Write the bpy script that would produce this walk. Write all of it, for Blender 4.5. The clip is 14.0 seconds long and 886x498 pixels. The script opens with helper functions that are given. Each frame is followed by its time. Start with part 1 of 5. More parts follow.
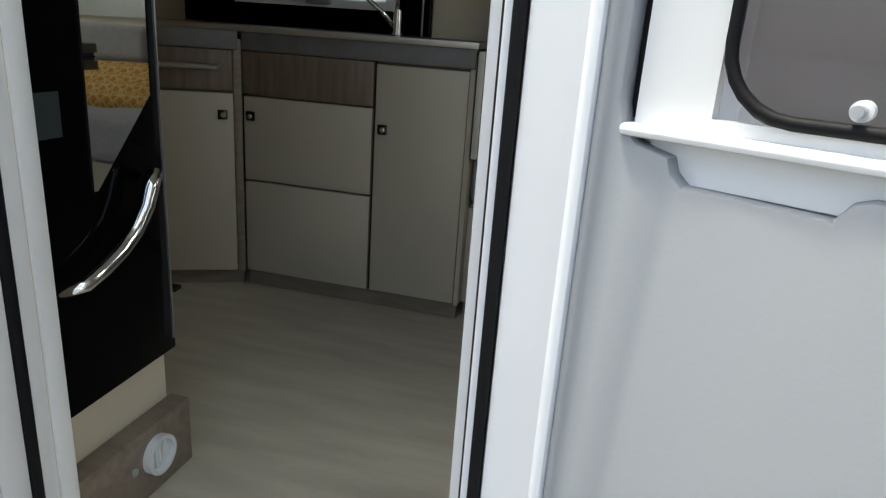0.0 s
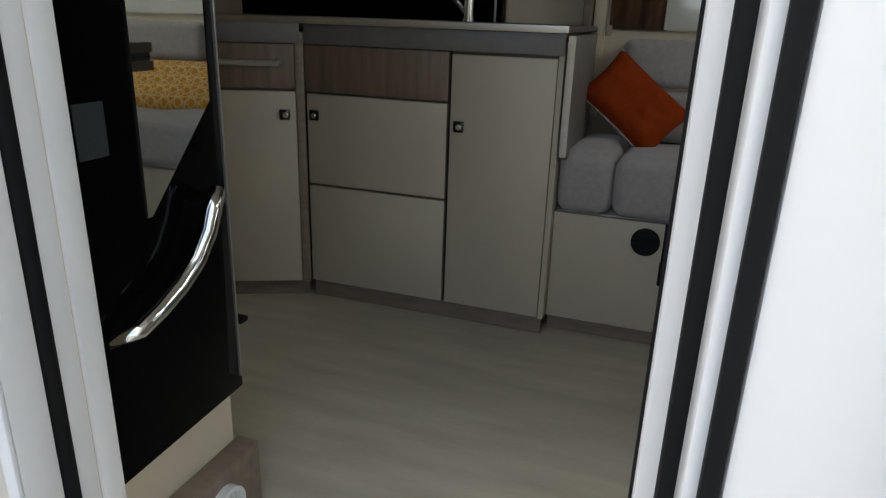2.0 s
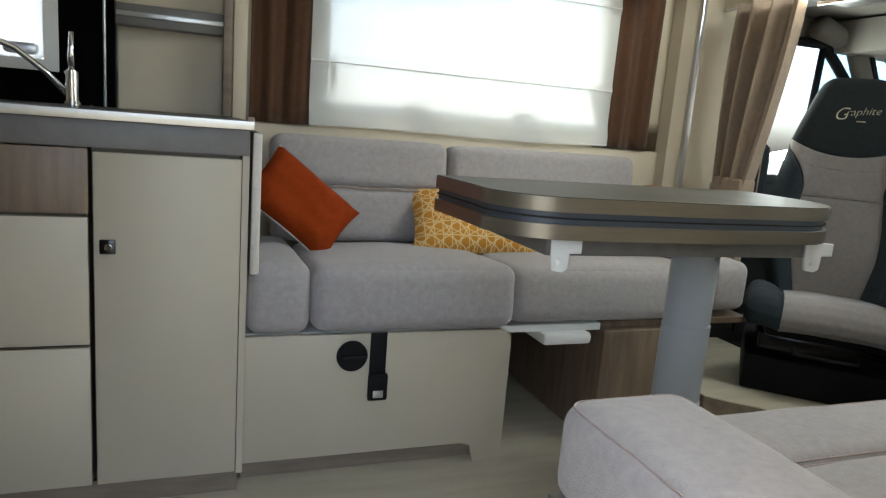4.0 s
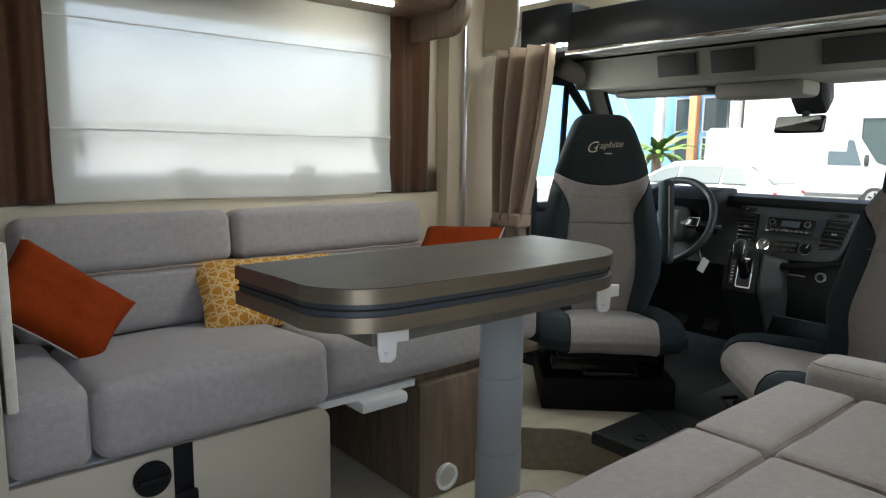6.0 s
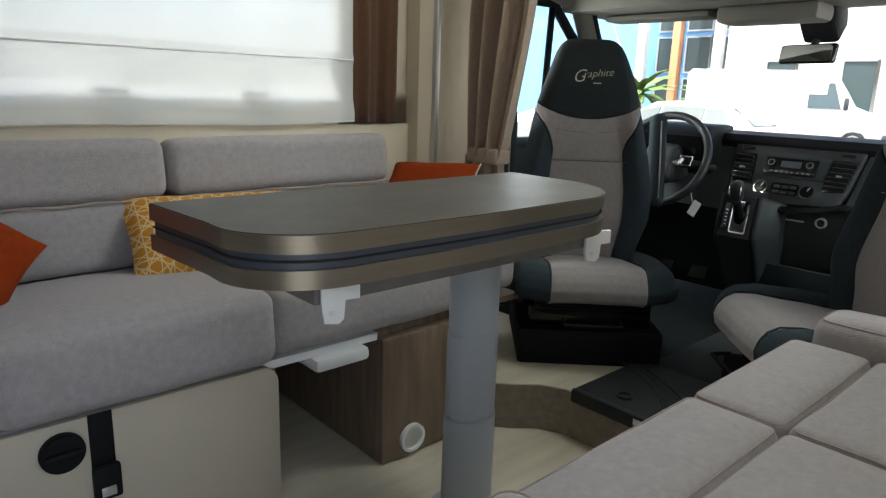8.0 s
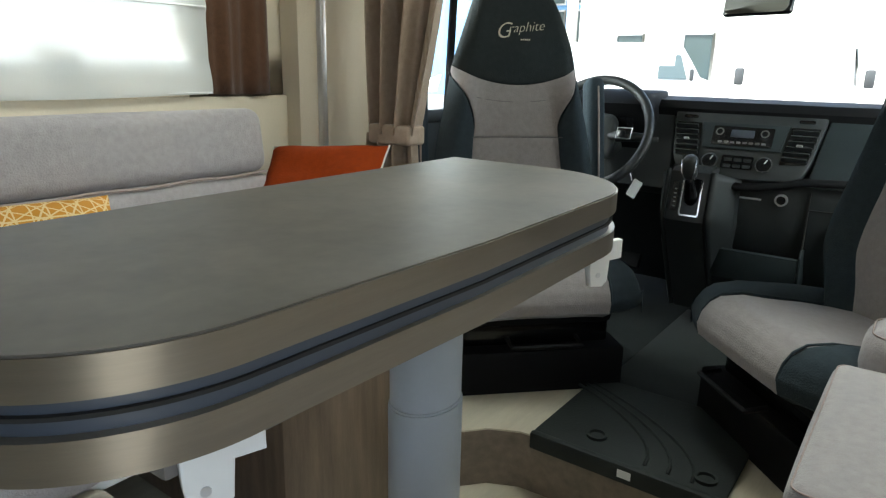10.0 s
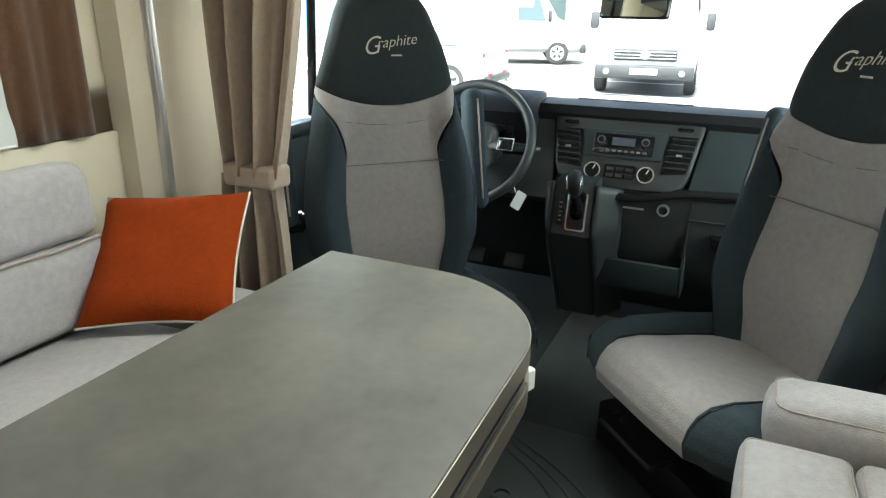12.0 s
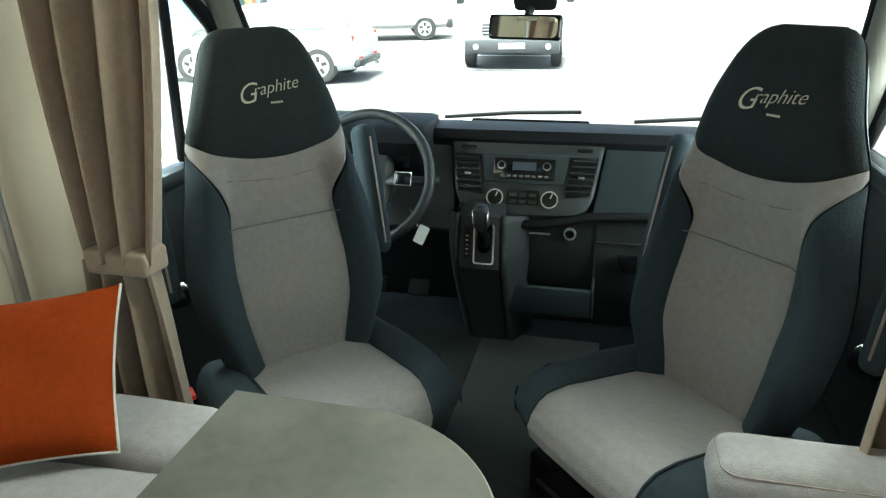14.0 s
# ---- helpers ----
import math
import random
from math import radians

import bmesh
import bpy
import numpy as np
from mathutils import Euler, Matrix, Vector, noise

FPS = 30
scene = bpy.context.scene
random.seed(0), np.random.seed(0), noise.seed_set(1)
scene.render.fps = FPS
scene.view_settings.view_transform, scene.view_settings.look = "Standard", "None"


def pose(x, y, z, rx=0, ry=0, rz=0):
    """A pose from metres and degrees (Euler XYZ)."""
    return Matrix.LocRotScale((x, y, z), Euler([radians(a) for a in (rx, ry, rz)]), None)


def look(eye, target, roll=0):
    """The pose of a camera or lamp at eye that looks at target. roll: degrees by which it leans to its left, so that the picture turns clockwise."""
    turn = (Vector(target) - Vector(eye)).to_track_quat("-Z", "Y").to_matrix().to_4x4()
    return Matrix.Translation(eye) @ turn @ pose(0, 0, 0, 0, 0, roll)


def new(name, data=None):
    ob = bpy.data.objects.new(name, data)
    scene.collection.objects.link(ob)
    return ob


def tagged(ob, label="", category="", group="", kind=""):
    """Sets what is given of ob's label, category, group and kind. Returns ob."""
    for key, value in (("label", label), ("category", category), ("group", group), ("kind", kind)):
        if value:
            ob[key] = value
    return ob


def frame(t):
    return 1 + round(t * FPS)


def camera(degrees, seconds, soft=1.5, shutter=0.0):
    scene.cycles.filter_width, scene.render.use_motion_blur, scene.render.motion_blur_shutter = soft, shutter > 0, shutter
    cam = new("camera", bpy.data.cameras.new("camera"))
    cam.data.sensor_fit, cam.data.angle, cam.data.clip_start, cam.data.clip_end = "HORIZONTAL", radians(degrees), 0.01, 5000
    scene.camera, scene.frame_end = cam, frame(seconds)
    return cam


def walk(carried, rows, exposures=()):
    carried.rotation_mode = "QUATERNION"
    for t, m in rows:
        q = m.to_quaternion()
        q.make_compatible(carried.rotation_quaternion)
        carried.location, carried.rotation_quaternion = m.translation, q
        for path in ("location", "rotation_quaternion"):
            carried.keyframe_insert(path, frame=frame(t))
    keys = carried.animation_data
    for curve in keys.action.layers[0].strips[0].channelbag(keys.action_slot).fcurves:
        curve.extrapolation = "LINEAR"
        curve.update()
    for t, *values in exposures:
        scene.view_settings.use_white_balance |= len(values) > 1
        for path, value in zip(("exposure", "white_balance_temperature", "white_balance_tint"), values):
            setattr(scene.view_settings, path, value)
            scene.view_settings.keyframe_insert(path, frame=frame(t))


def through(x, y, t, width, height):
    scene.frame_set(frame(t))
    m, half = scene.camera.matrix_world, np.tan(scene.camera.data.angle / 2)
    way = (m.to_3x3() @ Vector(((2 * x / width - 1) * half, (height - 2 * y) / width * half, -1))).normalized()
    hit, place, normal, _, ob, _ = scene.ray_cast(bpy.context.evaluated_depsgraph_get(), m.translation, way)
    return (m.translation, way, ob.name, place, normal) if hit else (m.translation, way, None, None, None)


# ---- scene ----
cam = camera(67.1, 14.0, soft=1.25)
PATH = [
    (0, (0.128, -0.031, 0.933), (-0.339, 1.813, 0.316), 4.1),
    (0.3, (0.122, 0.022, 0.928), (-0.466, 1.838, 0.296), 3.1),
    (0.5, (0.113, 0.063, 0.924), (-0.548, 1.857, 0.335), 2.4),
    (1, (0.072, 0.144, 0.914), (-0.679, 1.9, 0.321), 2.1),
    (1.5, (0.034, 0.142, 0.922), (-0.738, 1.86, 0.249), -0.3),
    (2, (-0.018, 0.149, 0.921), (-0.628, 1.937, 0.265), 1.9),
    (2.5, (-0.168, 0.181, 0.919), (-0.443, 2.082, 0.361), 3.2),
    (3, (-0.283, 0.258, 0.909), (-0.262, 2.195, 0.413), 5.3),
    (3.5, (-0.361, 0.362, 0.92), (-0.049, 2.288, 0.481), 4.7),
    (4, (-0.429, 0.436, 0.935), (0.256, 2.279, 0.571), 4.6),
    (4.2, (-0.453, 0.459, 0.952), (0.371, 2.248, 0.605), 4.1),
    (6.3, (-0.466, 0.579, 1.086), (0.855, 2.054, 0.805), 0.3),
    (6.5, (-0.457, 0.58, 1.098), (0.894, 2.028, 0.819), -0.2),
    (7, (-0.447, 0.592, 1.087), (0.92, 2.017, 0.767), -0.4),
    (7.5, (-0.371, 0.648, 1.069), (0.937, 2.113, 0.693), 1.7),
    (8, (-0.297, 0.735, 1.024), (1.013, 2.172, 0.557), 1.9),
    (8.2, (-0.273, 0.781, 1.007), (1.053, 2.2, 0.529), 1.8),
    (10.3, (0.04, 1.212, 0.975), (1.619, 2.311, 0.431), 0.8),
    (10.5, (0.071, 1.222, 1.011), (1.651, 2.305, 0.435), 0.2),
    (11, (0.137, 1.231, 1.094), (1.747, 2.202, 0.411), 0.6),
    (11.5, (0.16, 1.242, 1.144), (1.799, 2.154, 0.449), 0.2),
    (12, (0.179, 1.322, 1.174), (1.886, 2.111, 0.493), 0.7),
    (12.5, (0.193, 1.373, 1.244), (1.948, 2.007, 0.526), 0.6),
    (13, (0.21, 1.382, 1.283), (1.981, 1.936, 0.537), 1.5),
    (13.5, (0.257, 1.406, 1.296), (2.044, 1.902, 0.548), 0.4),
    (14, (0.338, 1.436, 1.308), (2.133, 1.897, 0.556), -1.2),
]
EXPOSURES = [(0, 1.75, 6850, -1), (0.5, 1.5, 6850, -2), (1.0, 1.42, 6950, 0), (1.5, 1.75, 7000, 2), (2.0, 1.95, 7000, 1), (2.5, 2.85, 6950, 2), (3.0, 3.2, 6750, 1), (4.2, 3.2, 6850, -1), (6.5, 2.76, 6700, 2), (8.2, 2.84, 6700, 1), (10.5, 3.48, 6600, -4), (12.0, 3.85, 6600, -6), (12.5, 3.85, 6550, -8), (14.0, 3.58, 6450, -14)]
walk(cam, [(t, look(eye, target, roll)) for t, eye, target, roll in PATH], EXPOSURES)

# ---- world and sun: bright hazy day ----
world = bpy.data.worlds.new("sky")
scene.world = world
world.use_nodes = True
wn, wl = world.node_tree.nodes, world.node_tree.links
sky = wn.new("ShaderNodeTexSky")
sky.sky_type, sky.sun_disc, sky.sun_elevation, sky.sun_rotation = "NISHITA", False, radians(72), radians(283)
sky.air_density, sky.dust_density = 0.6, 5.0
wn["Background"].inputs[1].default_value = 0.15
wl.new(sky.outputs[0], wn["Background"].inputs[0])
sun = new("sun", bpy.data.lights.new("sun", "SUN"))
sun.data.energy, sun.data.angle, sun.data.color = 1.6, radians(8), (1, 0.96, 0.9)
sun.matrix_world = look((-13, 3, 43), (0, 0, 0))


def window_light(name, centre, target, sx, sy, watts, colour=(0.93, 0.97, 1)):
    """Sky light that enters through a window's opening."""
    ob = new(name, bpy.data.lights.new(name, "AREA"))
    ob.data.shape, ob.data.size, ob.data.size_y, ob.data.energy, ob.data.color = "RECTANGLE", sx, sy, watts, colour
    ob.matrix_world = look(centre, target)
    return ob


# ---- materials ----
def mat(name, colour, rough=0.5, metal=0.0, var=0.08, scale=8.0, fine=120.0, bump=0.1, stretch=(1, 1, 1), spec=0.5, second=None):
    """A surface with variation at two scales and a fine relief."""
    m = bpy.data.materials.new(name)
    m.use_nodes = True
    n, l = m.node_tree.nodes, m.node_tree.links
    b = n["Principled BSDF"]
    b.inputs["Roughness"].default_value, b.inputs["Metallic"].default_value = rough, metal
    b.inputs["Specular IOR Level"].default_value = spec
    tc, mp = n.new("ShaderNodeTexCoord"), n.new("ShaderNodeMapping")
    mp.inputs["Scale"].default_value = stretch
    l.new(tc.outputs["Object"], mp.inputs[0])
    big, small = n.new("ShaderNodeTexNoise"), n.new("ShaderNodeTexNoise")
    big.inputs["Scale"].default_value, big.inputs["Detail"].default_value = scale, 5
    small.inputs["Scale"].default_value, small.inputs["Detail"].default_value = fine, 3
    l.new(mp.outputs[0], big.inputs[0]), l.new(mp.outputs[0], small.inputs[0])
    mix = n.new("ShaderNodeMix")
    mix.data_type = "RGBA"
    dark = second or tuple(c * (1 - 2 * var) for c in colour)
    mix.inputs["A"].default_value, mix.inputs["B"].default_value = (*dark, 1), (*(min(1, c * (1 + var)) for c in colour), 1)
    add = n.new("ShaderNodeMath")
    add.operation = "MULTIPLY_ADD"
    l.new(small.outputs[0], add.inputs[0])
    add.inputs[1].default_value = 0.5
    half = n.new("ShaderNodeMath")
    half.operation = "MULTIPLY_ADD"
    l.new(big.outputs[0], half.inputs[0])
    half.inputs[1].default_value, half.inputs[2].default_value = 1.6, -0.55
    l.new(half.outputs[0], add.inputs[2])
    l.new(add.outputs[0], mix.inputs["Factor"])
    l.new(mix.outputs["Result"], b.inputs["Base Color"])
    if bump:
        bp = n.new("ShaderNodeBump")
        bp.inputs["Strength"].default_value, bp.inputs["Distance"].default_value = bump, 0.004
        l.new(small.outputs[0], bp.inputs["Height"])
        l.new(bp.outputs[0], b.inputs["Normal"])
    rg = n.new("ShaderNodeMath")
    rg.operation = "MULTIPLY_ADD"
    l.new(big.outputs[0], rg.inputs[0])
    rg.inputs[1].default_value, rg.inputs[2].default_value = 0.12 * rough, rough * 0.94
    l.new(rg.outputs[0], b.inputs["Roughness"])
    return m


def weave(name, colour, dark, scale=420.0, sheen=0.25):
    """A woven cloth with mottled yarns."""
    m = mat(name, colour, 0.92, 0, 0.1, 70, 300, 0.4, spec=0.15, second=tuple(0.55 * a + 0.45 * b for a, b in zip(dark, colour)))
    n, l = m.node_tree.nodes, m.node_tree.links
    b = n["Principled BSDF"]
    b.inputs["Sheen Weight"].default_value = sheen
    return m


def plain(name, colour, rough=0.3, metal=0.0, spec=0.5):
    m = bpy.data.materials.new(name)
    m.use_nodes = True
    b = m.node_tree.nodes["Principled BSDF"]
    b.inputs["Base Color"].default_value = (*colour, 1)
    b.inputs["Roughness"].default_value, b.inputs["Metallic"].default_value = rough, metal
    b.inputs["Specular IOR Level"].default_value = spec
    return m


def glass(name, tint=(1, 1, 1), rough=0.0):
    m = plain(name, tint, rough)
    b = m.node_tree.nodes["Principled BSDF"]
    b.inputs["Transmission Weight"].default_value, b.inputs["IOR"].default_value = 1.0, 1.3
    return m


def glow(name, colour, strength):
    m = plain(name, colour)
    b = m.node_tree.nodes["Principled BSDF"]
    b.inputs["Emission Color"].default_value, b.inputs["Emission Strength"].default_value = (*colour, 1), strength
    return m


def sheer(name, colour, through=0.6, open_weave=0.0):
    """A thin white cloth that lets daylight through."""
    m = mat(name, colour, 0.9, 0, 0.03, 5, 300, 0.15)
    n, l = m.node_tree.nodes, m.node_tree.links
    tr, ms = n.new("ShaderNodeBsdfTranslucent"), n.new("ShaderNodeMixShader")
    tr.inputs[0].default_value = (*colour, 1)
    ms.inputs[0].default_value = through
    l.new(n["Principled BSDF"].outputs[0], ms.inputs[1]), l.new(tr.outputs[0], ms.inputs[2])
    clear, mo = n.new("ShaderNodeBsdfTransparent"), n.new("ShaderNodeMixShader")
    mo.inputs[0].default_value = open_weave
    l.new(ms.outputs[0], mo.inputs[1]), l.new(clear.outputs[0], mo.inputs[2])
    l.new(mo.outputs[0], n["Material Output"].inputs[0])
    return m


def star_cloth(name):
    """Mustard cloth printed with pale six-fold stars."""
    m = bpy.data.materials.new(name)
    m.use_nodes = True
    n, l = m.node_tree.nodes, m.node_tree.links
    b = n["Principled BSDF"]
    b.inputs["Roughness"].default_value = 0.9
    tc = n.new("ShaderNodeTexCoord")
    sep = n.new("ShaderNodeSeparateXYZ")
    l.new(tc.outputs["Object"], sep.inputs[0])

    def math_node(op, a, c=None):
        k = n.new("ShaderNodeMath")
        k.operation = op
        for i, v in enumerate((a, c)):
            if v is None:
                continue
            if isinstance(v, (int, float)):
                k.inputs[i].default_value = v
            else:
                l.new(v, k.inputs[i])
        return k.outputs[0]
    out = None
    for deg in (0, 30, 60, 90, 120, 150):
        ca, sa = math.cos(radians(deg)), math.sin(radians(deg))
        d = math_node("ADD", math_node("MULTIPLY", sep.outputs[0], ca), math_node("MULTIPLY", sep.outputs[2], sa))
        period = 0.028 if deg % 60 == 0 else 0.0485
        f = math_node("ABSOLUTE", math_node("SUBTRACT", math_node("FRACT", math_node("DIVIDE", math_node("ADD", d, 10.0), period)), 0.5))
        line = math_node("LESS_THAN", f, 0.05 if deg % 60 == 0 else 0.035)
        out = line if out is None else math_node("MAXIMUM", out, line)
    mix = n.new("ShaderNodeMix")
    mix.data_type = "RGBA"
    mix.inputs["A"].default_value, mix.inputs["B"].default_value = (0.52, 0.225, 0.022, 1), (0.7, 0.52, 0.26, 1)
    l.new(out, mix.inputs["Factor"])
    l.new(mix.outputs["Result"], b.inputs["Base Color"])
    return m


M = dict(
    floor=mat("pale_wood_vinyl", (0.56, 0.51, 0.40), 0.42, 0, 0.10, 3, 40, 0.04, (1, 6, 1), second=(0.42, 0.375, 0.29)),
    wall=mat("cream_wall_lining", (0.60, 0.525, 0.405), 0.6, 0, 0.04, 4, 220, 0.1),
    ceiling=mat("white_lining", (0.72, 0.7, 0.66), 0.7, 0, 0.02, 4, 200, 0.08),
    laminate=mat("beige_laminate", (0.47, 0.415, 0.325), 0.42, 0, 0.025, 5, 160, 0.03),
    laminate_line=mat("grey_brown_edging", (0.16, 0.13, 0.10), 0.5, 0, 0.05, 9, 160, 0.05),
    walnut=mat("walnut_grain", (0.19, 0.135, 0.095), 0.42, 0, 0.2, 5, 60, 0.05, (9, 9, 0.8), second=(0.10, 0.07, 0.048)),
    taupe_wood=mat("taupe_wood_grain", (0.24, 0.19, 0.145), 0.5, 0, 0.15, 5, 60, 0.05, (1.5, 9, 9), second=(0.155, 0.12, 0.09)),
    fascia=mat("slate_fascia", (0.16, 0.15, 0.145), 0.45, 0, 0.12, 18, 140, 0.05),
    worktop=mat("dark_worktop", (0.10, 0.09, 0.085), 0.35, 0, 0.12, 18, 140, 0.03),
    edge=mat("brushed_edge", (0.52, 0.48, 0.42), 0.3, 0.9, 0.06, 6, 90, 0.03, (1, 1, 12)),
    shadow=mat("gap_shade", (0.012, 0.011, 0.010), 0.8, 0, 0.05, 9, 90, 0.0),
    gloss=plain("black_gloss_panel", (0.002, 0.002, 0.0025), 0.05, spec=0.03),
    mirror=plain("mirror_glass", (0.80, 0.82, 0.80), 0.02, 1.0),
    chrome=plain("chrome", (0.86, 0.86, 0.87), 0.08, 1.0),
    alu=mat("satin_aluminium", (0.62, 0.62, 0.63), 0.32, 0.9, 0.04, 5, 120, 0.02, (1, 1, 0.2)),
    pole=mat("grey_lacquered_leg", (0.40, 0.43, 0.47), 0.35, 0.0, 0.03, 5, 160, 0.02),
    white=mat("white_plastic", (0.74, 0.74, 0.73), 0.38, 0, 0.02, 6, 120, 0.03),
    rubber=mat("black_rubber", (0.008, 0.008, 0.009), 0.6, 0, 0.1, 9, 90, 0.05, spec=0.15),
    paint=mat("white_coach_paint", (0.78, 0.79, 0.80), 0.25, 0, 0.015, 2, 60, 0.01),
    beige_paint=mat("champagne_coach_paint", (0.55, 0.52, 0.47), 0.28, 0.1, 0.02, 2, 60, 0.01),
    red=plain("red_decal", (0.62, 0.03, 0.02), 0.35),
    graphite=plain("graphite_decal", (0.035, 0.037, 0.04), 0.4),
    door_grey=mat("pale_grey_moulding", (0.28, 0.292, 0.305), 0.6, 0, 0.03, 4, 300, 0.03),
    cloth=weave("grey_woven_upholstery", (0.36, 0.332, 0.33), (0.27, 0.245, 0.25)),
    seat_cloth=weave("silver_grey_seat_cloth", (0.30, 0.27, 0.265), (0.225, 0.20, 0.20)),
    navy=weave("slate_blue_leatherette", (0.035, 0.047, 0.056), (0.024, 0.033, 0.040), sheen=0.03),
    headcloth=weave("charcoal_headrest_cloth", (0.026, 0.032, 0.034), (0.016, 0.02, 0.022), sheen=0.03),
    seam=weave("grey_seam_thread", (0.15, 0.14, 0.145), (0.1, 0.09, 0.1)),
    piping=weave("rose_grey_piping", (0.36, 0.285, 0.26), (0.27, 0.21, 0.19)),
    orange=weave("burnt_orange_cloth", (0.25, 0.034, 0.004), (0.18, 0.022, 0.003), sheen=0.0),
    cream=weave("cream_cloth", (0.62, 0.58, 0.52), (0.5, 0.46, 0.4)),
    stars=star_cloth("mustard_star_cloth"),
    taupe=weave("taupe_curtain_cloth", (0.36, 0.275, 0.21), (0.26, 0.195, 0.145)),
    suede=weave("brown_suede_curtain", (0.085, 0.04, 0.021), (0.045, 0.021, 0.012)),
    blind=sheer("sheer_white_blind", (0.80, 0.81, 0.79), 0.38, 0.32),
    frost=sheer("frosted_window", (0.9, 0.92, 0.92), 0.75),
    table=mat("greige_stone_laminate", (0.112, 0.099, 0.083), 0.55, 0, 0.12, 9, 60, 0.03, spec=0.25, second=(0.06, 0.055, 0.046)),
    table_edge=mat("bronze_brushed_edge", (0.27, 0.235, 0.19), 0.3, 0.75, 0.08, 6, 90, 0.02, (1, 1, 14)),
    stripe=mat("slate_blue_strip", (0.055, 0.065, 0.085), 0.4, 0, 0.05, 9, 120, 0.02),
    dash=mat("black_grained_plastic", (0.022, 0.025, 0.026), 0.5, 0, 0.12, 10, 400, 0.25),
    dash_teal=mat("dark_slate_plastic", (0.022, 0.030, 0.033), 0.6, 0, 0.1, 10, 400, 0.25, spec=0.3),
    dash_black=plain("piano_black", (0.006, 0.006, 0.007), 0.15),
    silver=mat("silver_trim", (0.5, 0.5, 0.5), 0.3, 0.8, 0.03, 9, 90, 0),
    headliner=mat("stone_headliner", (0.13, 0.122, 0.105), 0.85, 0, 0.04, 6, 220, 0.15),
    beam=mat("anthracite_lacquer", (0.022, 0.025, 0.03), 0.28, 0, 0.08, 4, 120, 0.02),
    mat_rubber=mat("ribbed_black_mat", (0.026, 0.03, 0.029), 0.6, 0, 0.15, 10, 180, 0.2, spec=0.2),
    carpet=mat("dark_cab_floor", (0.018, 0.021, 0.021), 0.9, 0, 0.2, 10, 260, 0.4, spec=0.1),
    pane=glass("clear_glass", (0.96, 0.98, 0.97)),
    tinted=glass("smoked_acrylic", (0.42, 0.38, 0.36)),
    thread=plain("cream_embroidery", (0.62, 0.56, 0.46), 0.8),
    led=glow("led_strip_light", (1, 0.95, 0.86), 4.5),
    asphalt=mat("pale_asphalt", (0.095, 0.094, 0.093), 0.85, 0, 0.12, 0.6, 60, 0.2),
    marking=mat("white_road_paint", (0.7, 0.7, 0.69), 0.7, 0, 0.06, 4, 90, 0.1),
    car_paint=plain("white_car_paint", (0.42, 0.43, 0.44), 0.2),
    car_glass=plain("dark_car_glass", (0.05, 0.07, 0.075), 0.06),
    tail=plain("red_tail_lamp", (0.55, 0.02, 0.02), 0.2),
    tyre=mat("tyre_rubber", (0.03, 0.03, 0.03), 0.8, 0, 0.1, 9, 90, 0.1),
    render_white=mat("white_rendered_wall", (0.72, 0.71, 0.68), 0.8, 0, 0.04, 1, 40, 0.1),
    blue_panel=mat("blue_facade_panel", (0.16, 0.36, 0.62), 0.5, 0, 0.04, 1, 40, 0.02),
    terracotta=mat("terracotta_trim", (0.52, 0.24, 0.12), 0.7, 0, 0.06, 3, 40, 0.05),
    leaf=mat("palm_leaf", (0.09, 0.16, 0.03), 0.5, 0, 0.25, 9, 90, 0.05),
    trunk=mat("palm_trunk", (0.2, 0.14, 0.09), 0.9, 0, 0.2, 9, 90, 0.4),
)


# ---- mesh helpers ----
def empty(name, x=0, y=0, z=0, rz=0, rx=0, ry=0):
    ob = new(name)
    ob.empty_display_size = 0.05
    ob.matrix_basis = pose(x, y, z, rx, ry, rz)
    return ob


def part(name, bm, material, parent=None, label="", smooth=False, kind=""):
    """Links a bmesh as one mesh object under a thing or a part."""
    me = bpy.data.meshes.new(name)
    bm.normal_update()
    bm.to_mesh(me)
    bm.free()
    for p in me.polygons:
        p.use_smooth = True
    if not smooth:
        me.set_sharp_from_angle(angle=radians(32))
    me.materials.append(M[material])
    ob = new(name, me)
    if parent is not None:
        ob.parent = parent
    if label or kind:
        tagged(ob, label, kind=kind)
    return ob


def box(x0, x1, y0, y1, z0, z1, bevel=0.0, seg=2, bm=None):
    b = bm or bmesh.new()
    tmp = bmesh.new()
    bmesh.ops.create_cube(tmp, size=1)
    for v in tmp.verts:
        v.co = Vector(((x0 + x1) / 2 + v.co.x * (x1 - x0), (y0 + y1) / 2 + v.co.y * (y1 - y0), (z0 + z1) / 2 + v.co.z * (z1 - z0)))
    if bevel:
        bmesh.ops.bevel(tmp, geom=tmp.edges[:], offset=bevel, segments=seg, affect="EDGES", profile=0.5)
    return join(b, tmp)


def join(b, tmp):
    """Adds tmp's faces to b and frees tmp."""
    made = {v: b.verts.new(v.co) for v in tmp.verts}
    for f in tmp.faces:
        g = b.faces.new([made[v] for v in f.verts])
        g.smooth = f.smooth
    tmp.free()
    return b


def moved(bm, m):
    bmesh.ops.transform(bm, matrix=m, verts=bm.verts)
    return bm


